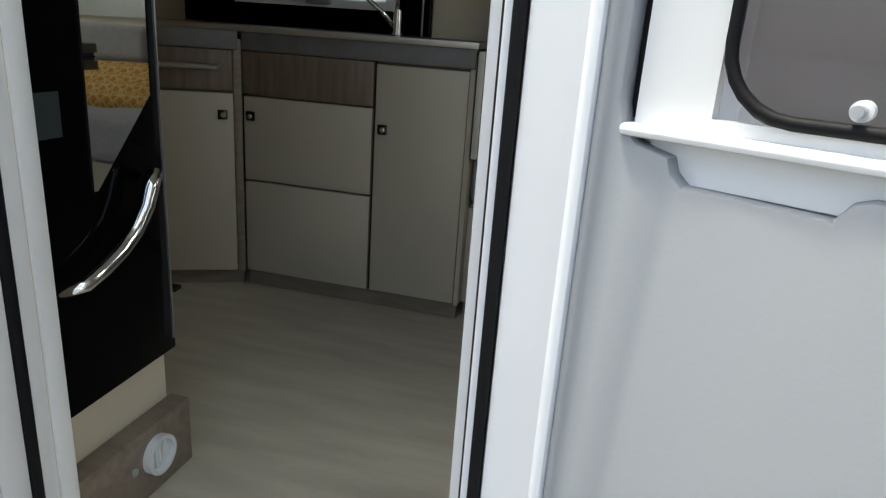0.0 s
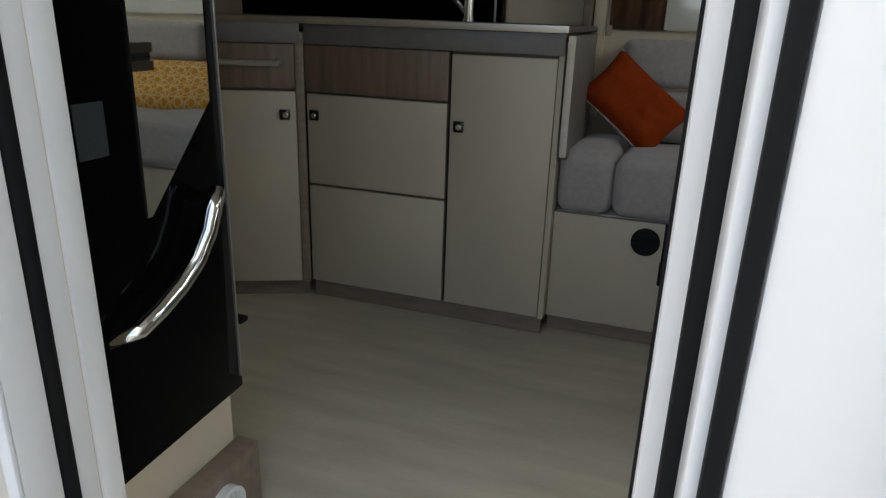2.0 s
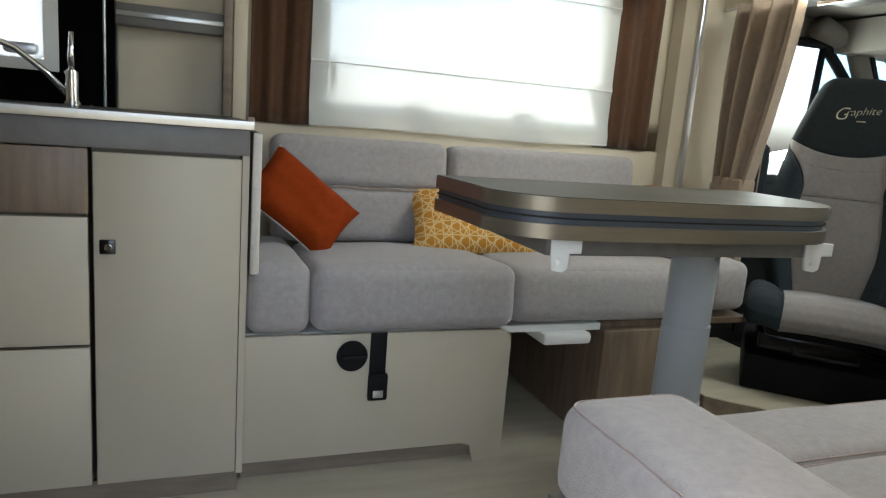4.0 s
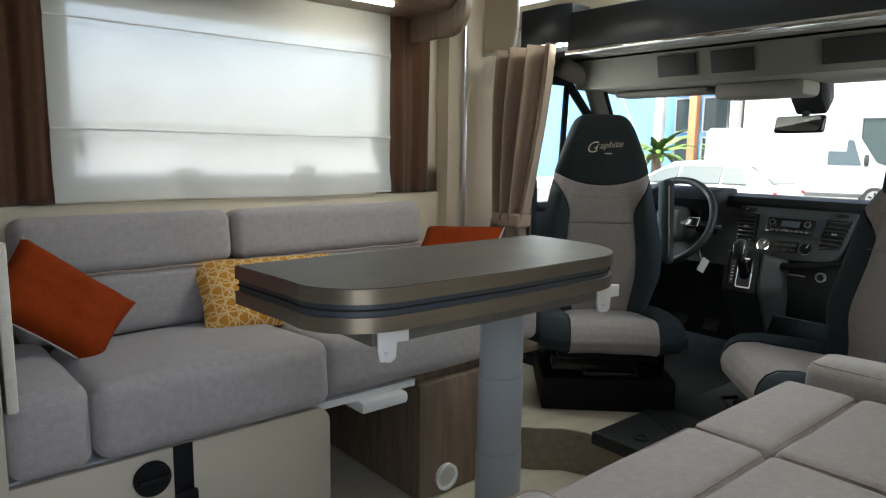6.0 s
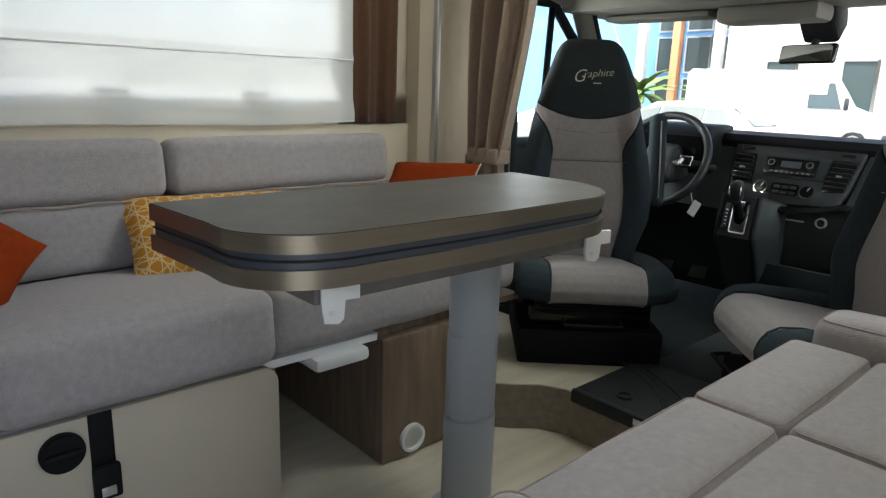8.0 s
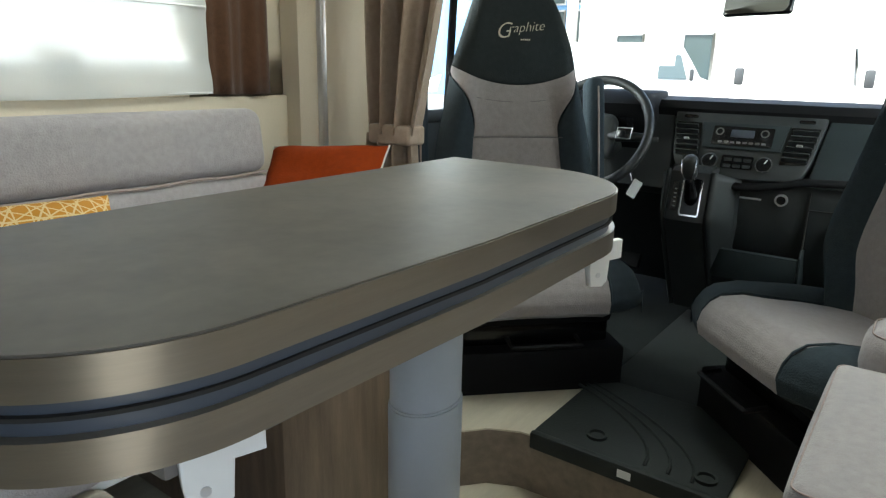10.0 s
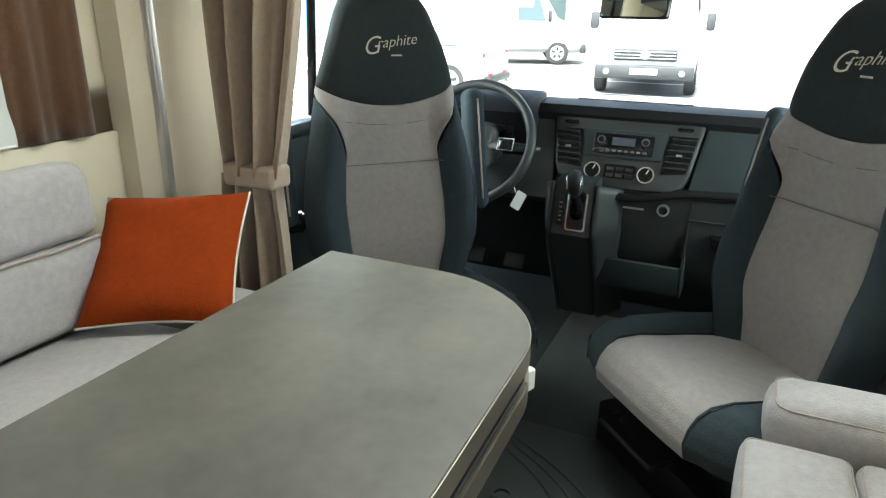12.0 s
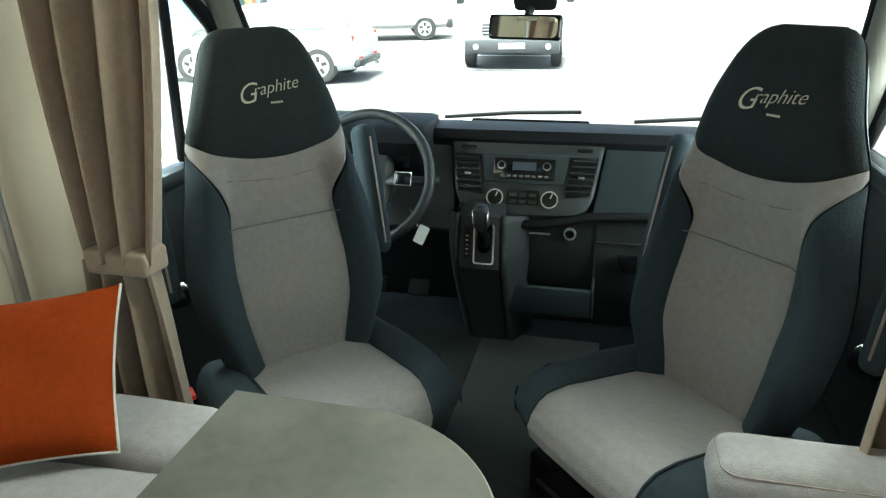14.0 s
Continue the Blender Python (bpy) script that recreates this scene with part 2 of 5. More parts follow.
def prism(points, lo, hi, axis="z", bevel=0.0, seg=2):
    """A polygon drawn in the plane across an axis and thickened from lo to hi along it."""
    order = {"z": lambda a, b, c: (a, b, c), "y": lambda a, b, c: (a, c, b), "x": lambda a, b, c: (c, a, b)}[axis]
    bm = bmesh.new()
    bottom = [bm.verts.new(order(a, b, lo)) for a, b in points]
    top = [bm.verts.new(order(a, b, hi)) for a, b in points]
    bm.faces.new(bottom[::-1]), bm.faces.new(top)
    k = len(points)
    for i in range(k):
        bm.faces.new((bottom[i], bottom[(i + 1) % k], top[(i + 1) % k], top[i]))
    bmesh.ops.recalc_face_normals(bm, faces=bm.faces)
    if bevel:
        rim = [e for e in bm.edges if (e.verts[0] in bottom) == (e.verts[1] in bottom)]
        bmesh.ops.bevel(bm, geom=rim, offset=bevel, segments=seg, affect="EDGES", profile=0.5)
    return bm


def thicken(bm, t):
    """Gives an open sheet a second side t behind it and closes its rim."""
    bm.normal_update()
    verts, faces = bm.verts[:], bm.faces[:]
    rim = [e for e in bm.edges if len(e.link_faces) == 1]
    back = {v: bm.verts.new(v.co - v.normal * t) for v in verts}
    for f in faces:
        g = bm.faces.new([back[v] for v in reversed(f.verts)])
        g.smooth = f.smooth
    for e in rim:
        loop = e.link_loops[0]
        a, b = loop.vert, loop.link_loop_next.vert
        bm.faces.new((b, a, back[a], back[b]))
    return bm


def slab(points, t):
    """A flat or slightly bent sheet through points, t thick."""
    bm = bmesh.new()
    bm.faces.new([bm.verts.new(q) for q in points])
    return thicken(bm, t)


def rounded(x0, x1, y0, y1, r, seg=6):
    """Corners of a rounded rectangle; r is one radius or four (from x0 y0 round)."""
    rs = r if isinstance(r, (tuple, list)) else (r,) * 4
    out = []
    for (cx, cy, a), k in zip(((x0, y0, 180), (x1, y0, 270), (x1, y1, 0), (x0, y1, 90)), rs):
        sx, sy = (1 if cx == x0 else -1), (1 if cy == y0 else -1)
        if k <= 0:
            out.append((cx, cy))
            continue
        for i in range(seg + 1):
            t = radians(a + 90 * i / seg)
            out.append((cx + sx * k + k * math.cos(t), cy + sy * k + k * math.sin(t)))
    return out


def wall_with_hole(a0, a1, z0, z1, c0, c1, holes, axis):
    """A wall slab with rectangular holes (a0, a1, z0, z1), thick from c0 to c1 along the axis."""
    bm = bmesh.new()
    xs = sorted({a0, a1, *(h[0] for h in holes), *(h[1] for h in holes)})
    zs = sorted({z0, z1, *(h[2] for h in holes), *(h[3] for h in holes)})
    for i in range(len(xs) - 1):
        for j in range(len(zs) - 1):
            mx, mz = (xs[i] + xs[i + 1]) / 2, (zs[j] + zs[j + 1]) / 2
            if any(h[0] < mx < h[1] and h[2] < mz < h[3] for h in holes):
                continue
            if axis == "y":
                box(xs[i], xs[i + 1], c0, c1, zs[j], zs[j + 1], bm=bm)
            else:
                box(c0, c1, xs[i], xs[i + 1], zs[j], zs[j + 1], bm=bm)
    bmesh.ops.remove_doubles(bm, verts=bm.verts, dist=1e-5)
    seen = {}
    for f in bm.faces:
        c = f.calc_center_median()
        seen.setdefault((round(c.x, 4), round(c.y, 4), round(c.z, 4)), []).append(f)
    bmesh.ops.delete(bm, geom=[f for fs in seen.values() if len(fs) > 1 for f in fs], context="FACES")
    return bm


def tube(points, radius, seg=10, closed=False, flat=1.0):
    """A round bar along points; radius is one number or one for each point."""
    bm = bmesh.new()
    pts = [Vector(p) for p in points]
    rs = radius if isinstance(radius, (list, tuple)) else [radius] * len(pts)
    rings, up = [], None
    for i, p in enumerate(pts):
        a = pts[i - 1] if i or closed else p
        b = pts[(i + 1) % len(pts)] if i < len(pts) - 1 or closed else p
        d = (b - a).normalized()
        if up is None:
            up = d.orthogonal().normalized()
        side = d.cross(up).normalized()
        up = side.cross(d).normalized()
        rings.append([bm.verts.new(p + rs[i] * (math.cos(2 * math.pi * k / seg) * side + flat * math.sin(2 * math.pi * k / seg) * up)) for k in range(seg)])
    n = len(rings)
    for i in range(n if closed else n - 1):
        for k in range(seg):
            bm.faces.new((rings[i][k], rings[i][(k + 1) % seg], rings[(i + 1) % n][(k + 1) % seg], rings[(i + 1) % n][k]))
    if not closed:
        bm.faces.new(rings[0][::-1]), bm.faces.new(rings[-1])
    bmesh.ops.recalc_face_normals(bm, faces=bm.faces)
    return bm


def disc(radius, depth, seg=24, bevel=0.0, axis="y"):
    """A short round solid centred on the origin along an axis."""
    bm = bmesh.new()
    bmesh.ops.create_cone(bm, cap_ends=True, segments=seg, radius1=radius, radius2=radius, depth=depth)
    if bevel:
        bmesh.ops.bevel(bm, geom=[e for e in bm.edges if len(e.link_faces) == 2 and e.calc_face_angle(0) > 1], offset=bevel, segments=2, affect="EDGES")
    if axis == "y":
        moved(bm, pose(0, 0, 0, 90))
    elif axis == "x":
        moved(bm, pose(0, 0, 0, 0, 90))
    return bm


def ring(radius, thick, depth, axis="y", seg=28):
    """A flat ring round an axis."""
    bm = bmesh.new()
    loops = []
    for r, z in ((radius, -depth / 2), (radius, depth / 2), (radius - thick, depth / 2), (radius - thick, -depth / 2)):
        loops.append([bm.verts.new((r * math.cos(2 * math.pi * k / seg), r * math.sin(2 * math.pi * k / seg), z)) for k in range(seg)])
    for i in range(4):
        for k in range(seg):
            bm.faces.new((loops[i][k], loops[i][(k + 1) % seg], loops[(i + 1) % 4][(k + 1) % seg], loops[(i + 1) % 4][k]))
    bmesh.ops.recalc_face_normals(bm, faces=bm.faces)
    return moved(bm, pose(0, 0, 0, 90) if axis == "y" else pose(0, 0, 0, 0, 90) if axis == "x" else Matrix())


def cushion(hx, hy, hz, r, crown=0.01, n=10, rough=0.002, seed=0, sag=0.0):
    """A soft padded block round the origin with rounded edges, a crowned top and slight unevenness."""
    r = min(r, 0.98 * min(hx, hy, hz))

    def steps(h):
        rr = r
        edge = [h - rr * (1 - math.sin(math.pi / 2 * i / 4)) for i in range(5)]
        inner = [(h - rr) * (2 * i / n - 1) for i in range(1, n)]
        return [-e for e in reversed(edge)] + [v for v in inner] + edge

    X, Y, Z = steps(hx), steps(hy), steps(hz)
    bm, made = bmesh.new(), {}

    def vert(x, y, z):
        key = (round(x, 5), round(y, 5), round(z, 5))
        if key in made:
            return made[key]
        p = Vector((x, y, z))
        q = Vector([max(r - a, min(a - r, c)) for c, a in zip(p, (hx, hy, hz))])
        if (p - q).length > 1e-7:
            p = q + (p - q).normalized() * r
        lift = (1 - (x / hx) ** 2) * (1 - (y / hy) ** 2)
        p.z += (crown if z > 0 else -crown * 0.3) * lift * abs(z) / hz
        p.x += (x / hx) * crown * 0.5 * (1 - (y / hy) ** 2) * (1 - (z / hz) ** 2)
        p.y += (y / hy) * crown * 0.5 * (1 - (x / hx) ** 2) * (1 - (z / hz) ** 2)
        w = noise.noise_vector(p * 7 + Vector((seed * 3.7, seed, 0)))
        p += w * rough
        made[key] = bm.verts.new(p)
        return made[key]

    def sheet(A, B, f):
        for i in range(len(A) - 1):
            for j in range(len(B) - 1):
                vs = [vert(*f(A[i], B[j])), vert(*f(A[i + 1], B[j])), vert(*f(A[i + 1], B[j + 1])), vert(*f(A[i], B[j + 1]))]
                if len(set(vs)) == 4:
                    bm.faces.new(vs)
    for s in (-1, 1):
        sheet(X, Y, lambda a, b: (a, b, s * hz))
        sheet(X, Z, lambda a, b: (a, s * hy, b))
        sheet(Y, Z, lambda a, b: (s * hx, a, b))
    bmesh.ops.recalc_face_normals(bm, faces=bm.faces)
    for f in bm.faces:
        f.smooth = True
    return bm


def pillow(size, fat, n=22, seed=1, sx=1.0):
    """A scatter pillow in the xz plane: pinched seam and corners, full middle. Returns its front and back halves and the outline."""
    halves = []
    for side in (-1, 1):
        bm = bmesh.new()
        grid = []
        for j in range(n + 1):
            row = []
            for i in range(n + 1):
                u, v = 2 * i / n - 1, 2 * j / n - 1
                pinch = 1 - 0.07 * (1 - u * u) * abs(v) ** 3 if abs(v) > abs(u) else 1 - 0.07 * (1 - v * v) * abs(u) ** 3
                x, z = size * sx * u * pinch, size * v * pinch
                d = fat * max(0, (1 - u ** 4) * (1 - v ** 4)) ** 0.6
                w = noise.noise(Vector((u * 2.3, v * 2.3, seed + side))) * 0.012 * max(0, (1 - u * u) * (1 - v * v)) ** 0.5
                row.append(bm.verts.new((x, side * (d + w), z)))
            grid.append(row)
        for j in range(n):
            for i in range(n):
                f = bm.faces.new((grid[j][i], grid[j][i + 1], grid[j + 1][i + 1], grid[j + 1][i]))
                f.smooth = True
        bmesh.ops.recalc_face_normals(bm, faces=bm.faces)
        halves.append(bm)
    rim = []
    for u, v in [(2 * i / n - 1, -1) for i in range(n)] + [(1, 2 * i / n - 1) for i in range(n)] + [(1 - 2 * i / n, 1) for i in range(n)] + [(-1, 1 - 2 * i / n) for i in range(n)]:
        pinch = 1 - 0.07 * (1 - u * u) if abs(v) == 1 else 1 - 0.07 * (1 - v * v)
        rim.append((size * sx * u * pinch, 0, size * v * pinch))
    return halves[0], halves[1], rim


def drape(width, height, folds, depth, n=90, rows=14, pinch=None, seed=0):
    """A hanging cloth in the xz plane, top at z 0; pinch(t) scales its width down the length."""
    bm = bmesh.new()
    grid = []
    for j in range(rows + 1):
        t = j / rows
        k = pinch(t) if pinch else 1
        row = []
        for i in range(n + 1):
            u = i / n
            ph = u * folds * 2 * math.pi + 0.8 * math.sin(3 * u + seed) + 0.25 * math.sin(5 * t + 4 * u)
            row.append(bm.verts.new((width * (u - 0.5) * k, depth * (math.sin(ph) + 0.35 * math.sin(2.3 * ph + 1)) * (0.7 + 0.5 * k), -height * t)))
        grid.append(row)
    for j in range(rows):
        for i in range(n):
            f = bm.faces.new((grid[j][i], grid[j][i + 1], grid[j + 1][i + 1], grid[j + 1][i]))
            f.smooth = True
    return thicken(bm, 0.002)


# ---- shell of the motorhome ----
LEFT, RIGHT, OUT = 2.67, 0.685, 0.57
DOOR0, DOOR1 = -0.622, 0.0


def structure(name, bm, material, label, smooth=False):
    return tagged(part(name, bm, material, smooth=smooth), label, name.split("_")[0], kind="structure")


structure("floor", box(-2.3, 1.62, OUT + 0.01, LEFT + 0.04, -0.04, 0), "floor", "pale wood-look vinyl floor of the living area")
wall_left = structure("wall_left", wall_with_hole(-2.3, 1.50, 0, 2.0, LEFT, LEFT + 0.04, [(-0.06, 0.97, 0.96, 1.46), (-1.47, -0.83, 1.02, 1.40)], "y"), "wall", "cream wall lining behind the bench")
structure("wall_right", wall_with_hole(-2.3, 1.50, -0.04, 2.0, OUT + 0.02, RIGHT, [(DOOR0, DOOR1 + 0.036, -0.05, 1.80)], "y"), "wall", "cream wall lining beside the entrance")
structure("wall_rear", box(-2.34, -2.3, OUT + 0.01, LEFT + 0.04, -0.04, 2.0), "wall", "cream wall lining at the rear")
structure("ceiling", box(-2.3, 1.50, OUT + 0.01, LEFT + 0.04, 2.0, 2.04), "ceiling", "white ceiling lining of the living area")
# outer skin beside the entrance
skin = structure("wall_outside", wall_with_hole(-2.36, 1.2, -0.42, 2.1, OUT - 0.012, OUT + 0.016, [(DOOR0, DOOR1 + 0.036, -0.43, 1.82)], "y"), "beige_paint", "champagne painted outer wall of the motorhome")
red = part("red_stripe", box(-2.36, DOOR0 - 0.016, OUT - 0.0165, OUT - 0.0125, 0.665, 0.72), "red", skin, "red decal stripe")
dark = part("graphite_stripe", box(-2.36, DOOR0 - 0.016, OUT - 0.0165, OUT - 0.0125, 0.575, 0.645), "graphite", skin, "dark grey decal stripe")
part("panel_joint", box(-0.99, -0.985, OUT - 0.0155, OUT - 0.0125, -0.4, 0.45), "shadow", skin)
white_skin = structure("wall_panel", box(DOOR1 + 0.04, 1.2, OUT - 0.03, OUT - 0.0125, -0.42, 2.1, 0.006), "paint", "white outer panel beside the hinges")

# door frame, side by side strips
frame_ob = tagged(empty("door_frame"), "white door frame with black rubber seals round the entrance", "door frame", kind="structure")
for x, s in ((DOOR0, 1), (DOOR1, -1)):
    def strip(a0, a1, y0, y1, bev=0.004):
        lo, hi = sorted((x + s * a0, x + s * a1))
        return box(lo, hi, y0, y1, -0.1, 1.80, bev)
    if s == 1:
        part("flange", strip(-0.014, 0.004, OUT - 0.018, OUT - 0.012, 0.002), "paint", frame_ob, "white outer flange")
        part("jamb", strip(-0.012, 0.004, OUT - 0.012, OUT + 0.034), "white", frame_ob)
        part("seal", strip(-0.012, 0.008, OUT + 0.034, OUT + 0.054, 0.007), "rubber", frame_ob, "black rubber seal")
        part("lining", strip(-0.012, 0.001, OUT + 0.054, OUT + 0.084), "white", frame_ob)
        part("lining", strip(-0.012, 0.004, OUT + 0.084, RIGHT + 0.002), "white", frame_ob)
    else:
        part("seal", strip(0.006, 0.014, RIGHT - 0.015, RIGHT - 0.009, 0.002), "rubber", frame_ob, "black rubber edge")
        part("lining", strip(-0.046, 0.011, OUT + 0.061, RIGHT - 0.015, 0.004), "white", frame_ob)
        part("seal", strip(-0.03, -0.005, OUT + 0.034, OUT + 0.061, 0.006), "rubber", frame_ob, "black rubber seal")
        part("lip", strip(-0.031, -0.018, OUT - 0.02, OUT + 0.034, 0.002), "paint", frame_ob)
        part("seal", strip(-0.0395, -0.027, OUT - 0.032, OUT - 0.02, 0.003), "rubber", frame_ob, "black rubber seal")
part("head", box(DOOR0 - 0.05, DOOR1 + 0.04, OUT - 0.03, RIGHT, 1.80, 1.86, 0.006), "paint", frame_ob)
part("sill", box(DOOR0, DOOR1, OUT - 0.02, OUT + 0.05, -0.035, 0.004, 0.004), "alu", frame_ob, "aluminium threshold")
step = tagged(empty("entrance_step"), "dark fold-out entrance step below the doorway", "step")
part("tread", box(DOOR0 + 0.05, DOOR1 - 0.05, 0.2, 0.56, -0.35, -0.32, 0.008), "rubber", step)
part("bracket", box(DOOR0 + 0.06, DOOR0 + 0.09, 0.25, 0.6, -0.42, -0.35, 0.004), "alu", step)
part("bracket", box(DOOR1 - 0.09, DOOR1 - 0.06, 0.25, 0.6, -0.42, -0.35, 0.004), "alu", step)

# the open entrance door, hinged at the frame's front side
door = tagged(empty("entrance_door", 0.112, 0.36, -0.08, -28), "open entrance door with pale grey moulded lining and a tinted window", "door", kind="structure")
part("leaf", wall_with_hole(-0.006, 0.58, 0, 1.86, 0.016, 0.045, [(0.062, 0.50, 0.976, 1.62)], "y"), "paint", door)
lin = part("lining", prism([(-0.002, 0.02), (0.575, 0.02), (0.575, 0.955), (0.142, 0.955), (0.134, 0.952), (0.128, 0.943), (0.056, 0.944), (0.049, 0.950), (0.046, 0.958), (0.026, 0.963), (0.017, 0.972), (0.014, 0.985), (0.014, 1.70), (0.55, 1.70), (0.55, 0.97), (0.575, 0.97), (0.575, 1.84), (-0.002, 1.84)], 0.0, 0.016, "y", 0.003), "door_grey", door, "pale grey moulded lining with a shaped recess")
part("edge_strip", box(-0.012, -0.002, -0.003, 0.045, 0.0, 1.86, 0.003), "paint", door)
part("window_frame", wall_with_hole(0.020, 0.55, 0.972, 1.70, 0.008, 0.0155, [(0.062, 0.50, 0.980, 1.62)], "y"), "white", door)
# solid black strip paints the recess's shade along the window frame
part("recess_shade", box(0.0145, 0.0195, 0.0125, 0.0155, 0.975, 1.70), "rubber", door, "black strip for the recess shade beside the frame")
part("tray", box(0.030, 0.57, 0.011, 0.0155, 0.944, 0.966), "white", door, "white tray under the window")
part("window_seal", tube([(x, 0.006, z) for x, z in rounded(0.066, 0.496, 0.983, 1.616, 0.035)], 0.0035, 8, True), "rubber", door, smooth=True)
pane = part("pane", prism(rounded(0.062, 0.50, 0.978, 1.62, 0.03), 0.024, 0.029, "y"), "tinted", door, "smoked acrylic pane")
pane.visible_shadow = False
part("ledge", box(0.016, 0.56, -0.003, 0.014, 0.966, 0.973, 0.003), "white", door, "white window ledge")
catch = part("window_catch", moved(disc(0.005, 0.010, 20, 0.002), pose(0.127, 0.012, 0.992)), "white", door)
part("pivot", moved(disc(0.003, 0.018, 12), pose(0.127, 0.009, 0.992)), "alu", catch)
part("hinge_cover", prism([(-0.012, 0.003), (-0.060, 0.135), (-0.055, 0.145), (-0.035, 0.142), (0.0, 0.044)], 0.0, 1.86, "z", 0.004), "paint", door, "white hinge cover")

# ---- window, blind and curtains on the left wall ----
win = tagged(empty("window_1"), "side window with a white frame and frosted daylight", "window", kind="structure")
part("window_frame", wall_with_hole(-0.075, 0.985, 0.945, 1.475, LEFT - 0.012, LEFT, [(-0.045, 0.955, 0.975, 1.445)], "y"), "white", win)
p = part("pane", prism(rounded(-0.06, 0.97, 0.96, 1.46, 0.03), LEFT + 0.024, LEFT + 0.03, "y"), "pane", win)
p.visible_shadow = False
for x in (0.255, 0.66):
    part("window_catch", box(x - 0.045, x + 0.045, LEFT - 0.022, LEFT - 0.004, 0.982, 1.0, 0.007), "fascia", win, "grey catch")
for x in (-0.03, 0.94):
    part("window_stay", box(x - 0.008, x + 0.008, LEFT - 0.022, LEFT - 0.006, 1.03, 1.12, 0.006), "fascia", win, "grey window stay")

blind = tagged(empty("roman_blind"), "sheer white roman blind over the side window", "blind")


def blind_cloth():
    bm, grid = bmesh.new(), []
    hems = (0.905, 1.105, 1.40)
    for j in range(61):
        z = 0.902 + 0.66 * j / 60
        row = []
        for i in range(41):
            u = i / 40
            y = 2.641 + 0.003 * noise.noise(Vector((u * 5, z * 4, 2))) - 0.012 * max(0, 1 - abs(z - 0.93) / 0.05)
            y -= 0.006 * max(math.exp(-((z - h) / 0.012) ** 2) for h in hems)
            row.append(bm.verts.new((-0.105 + 1.115 * u, y, z + 0.004 * math.sin(u * 7) * (1 - j / 60))))
        grid.append(row)
    for j in range(60):
        for i in range(40):
            bm.faces.new((grid[j][i], grid[j][i + 1], grid[j + 1][i + 1], grid[j + 1][i])).smooth = True
    return thicken(bm, 0.0012)


part("cloth", blind_cloth(), "blind", blind)
for z in (0.908, 1.105, 1.40):
    part("hem_rod", tube([(-0.103, 2.633, z), (0.45, 2.634, z - 0.002), (1.006, 2.633, z)], 0.003, 6), "white", blind)
for x in (-0.193, 1.105):
    c = empty("side_curtain", x, 2.645, 1.56)
    tagged(c, "short dark brown suede-look curtain beside the window", "curtain", "curtains of the side window")
    part("cloth", drape(0.19, 0.66, 2.2, 0.006, 40, 12, seed=x), "suede", c, smooth=True)

structure("wall_sill", box(-0.34, 1.262, 2.652, 2.668, 0.50, 0.897, 0.004), "wall", "cream wall ledge below the side window")

# ---- upper cupboard with light strip ----
cup = tagged(empty("upper_cupboard"), "dark wood overhead cupboard with rounded end above the bench", "cupboard")
part("body", prism(rounded(2.36, LEFT, 1.545, 1.97, (0.09, 0, 0, 0.0)), -0.28, 1.11, "x"), "walnut", cup)
part("end_panel", prism(rounded(2.34, LEFT, 1.46, 1.98, (0.10, 0, 0, 0.0)), 1.11, 1.14, "x", 0.004), "walnut", cup, "dark wood rounded end panel")
part("rail", box(-0.27, 1.105, 2.345, 2.358, 1.60, 1.63, 0.003), "alu", cup)
lamp = part("light_strip", box(0.59, 0.90, 2.463, 2.477, 1.534, 1.544, 0.003), "led", cup, "lit white light strip")

# wall post and rail before the cab
post = structure("wall_post", prism([(1.26, LEFT - 0.002), (1.26, 2.60), (1.30, 2.555), (1.46, 2.52), (1.50, 2.52), (1.50, LEFT - 0.002)], 0, 1.99), "wall", "cream post between the living area and the cab")
part("arch_panel", prism([(2.53, 1.43), (2.385, 1.43), (2.362, 1.46), (2.355, 1.52), (2.352, 1.99), (2.53, 1.99)], 1.375, 1.384, "x"), "wall", post, "cream panel beside the beam")
part("arch_edge", tube([(1.38, 2.53, 1.43), (1.38, 2.39, 1.43), (1.38, 2.366, 1.455), (1.38, 2.355, 1.52), (1.38, 2.352, 1.98)], 0.006, 8), "white", post, "white edge", smooth=True)
belt_rail = tagged(part("mounting_rail", box(1.290, 1.308, 2.541, 2.563, 0.42, 1.72, 0.004), "alu"), "satin aluminium rail standing on the cream post", "rail")
post_r = structure("wall_post_right", prism([(1.30, RIGHT), (1.30, 0.77), (1.46, 0.82), (1.50, 0.82), (1.50, RIGHT)], 0, 1.99), "wall", "cream post on the entrance side of the cab")

# ---- kitchen ----
FR = 2.0


def knob(parent, x, y, z):
    k = part("knob", box(x - 0.016, x + 0.016, y - 0.008, y - 0.0005, z - 0.016, z + 0.016, 0.003), "dash_black", parent, "square black push knob")
    part("button", moved(disc(0.0085, 0.012, 16, 0.002), pose(x + 0.003, y - 0.01, z)), "chrome", k, smooth=False)
    return k


unit = tagged(empty("drawer_cabinet"), "kitchen cabinet with two beige drawers under a walnut front", "cabinet", "kitchen units")
part("body", box(-1.12, -0.655, FR + 0.02, LEFT - 0.02, 0.06, 0.865), "laminate_line", unit)
part("top_front", box(-1.115, -0.65, FR - 0.002, FR + 0.019, 0.692, 0.829, 0.002), "walnut", unit, "walnut top front")
d1 = part("drawer", box(-1.112, -0.652, FR, FR + 0.019, 0.402, 0.684, 0.002), "laminate", unit)
knob(d1, -1.086, FR, 0.62)
part("drawer", box(-1.112, -0.652, FR, FR + 0.019, 0.066, 0.394, 0.002), "laminate", unit)
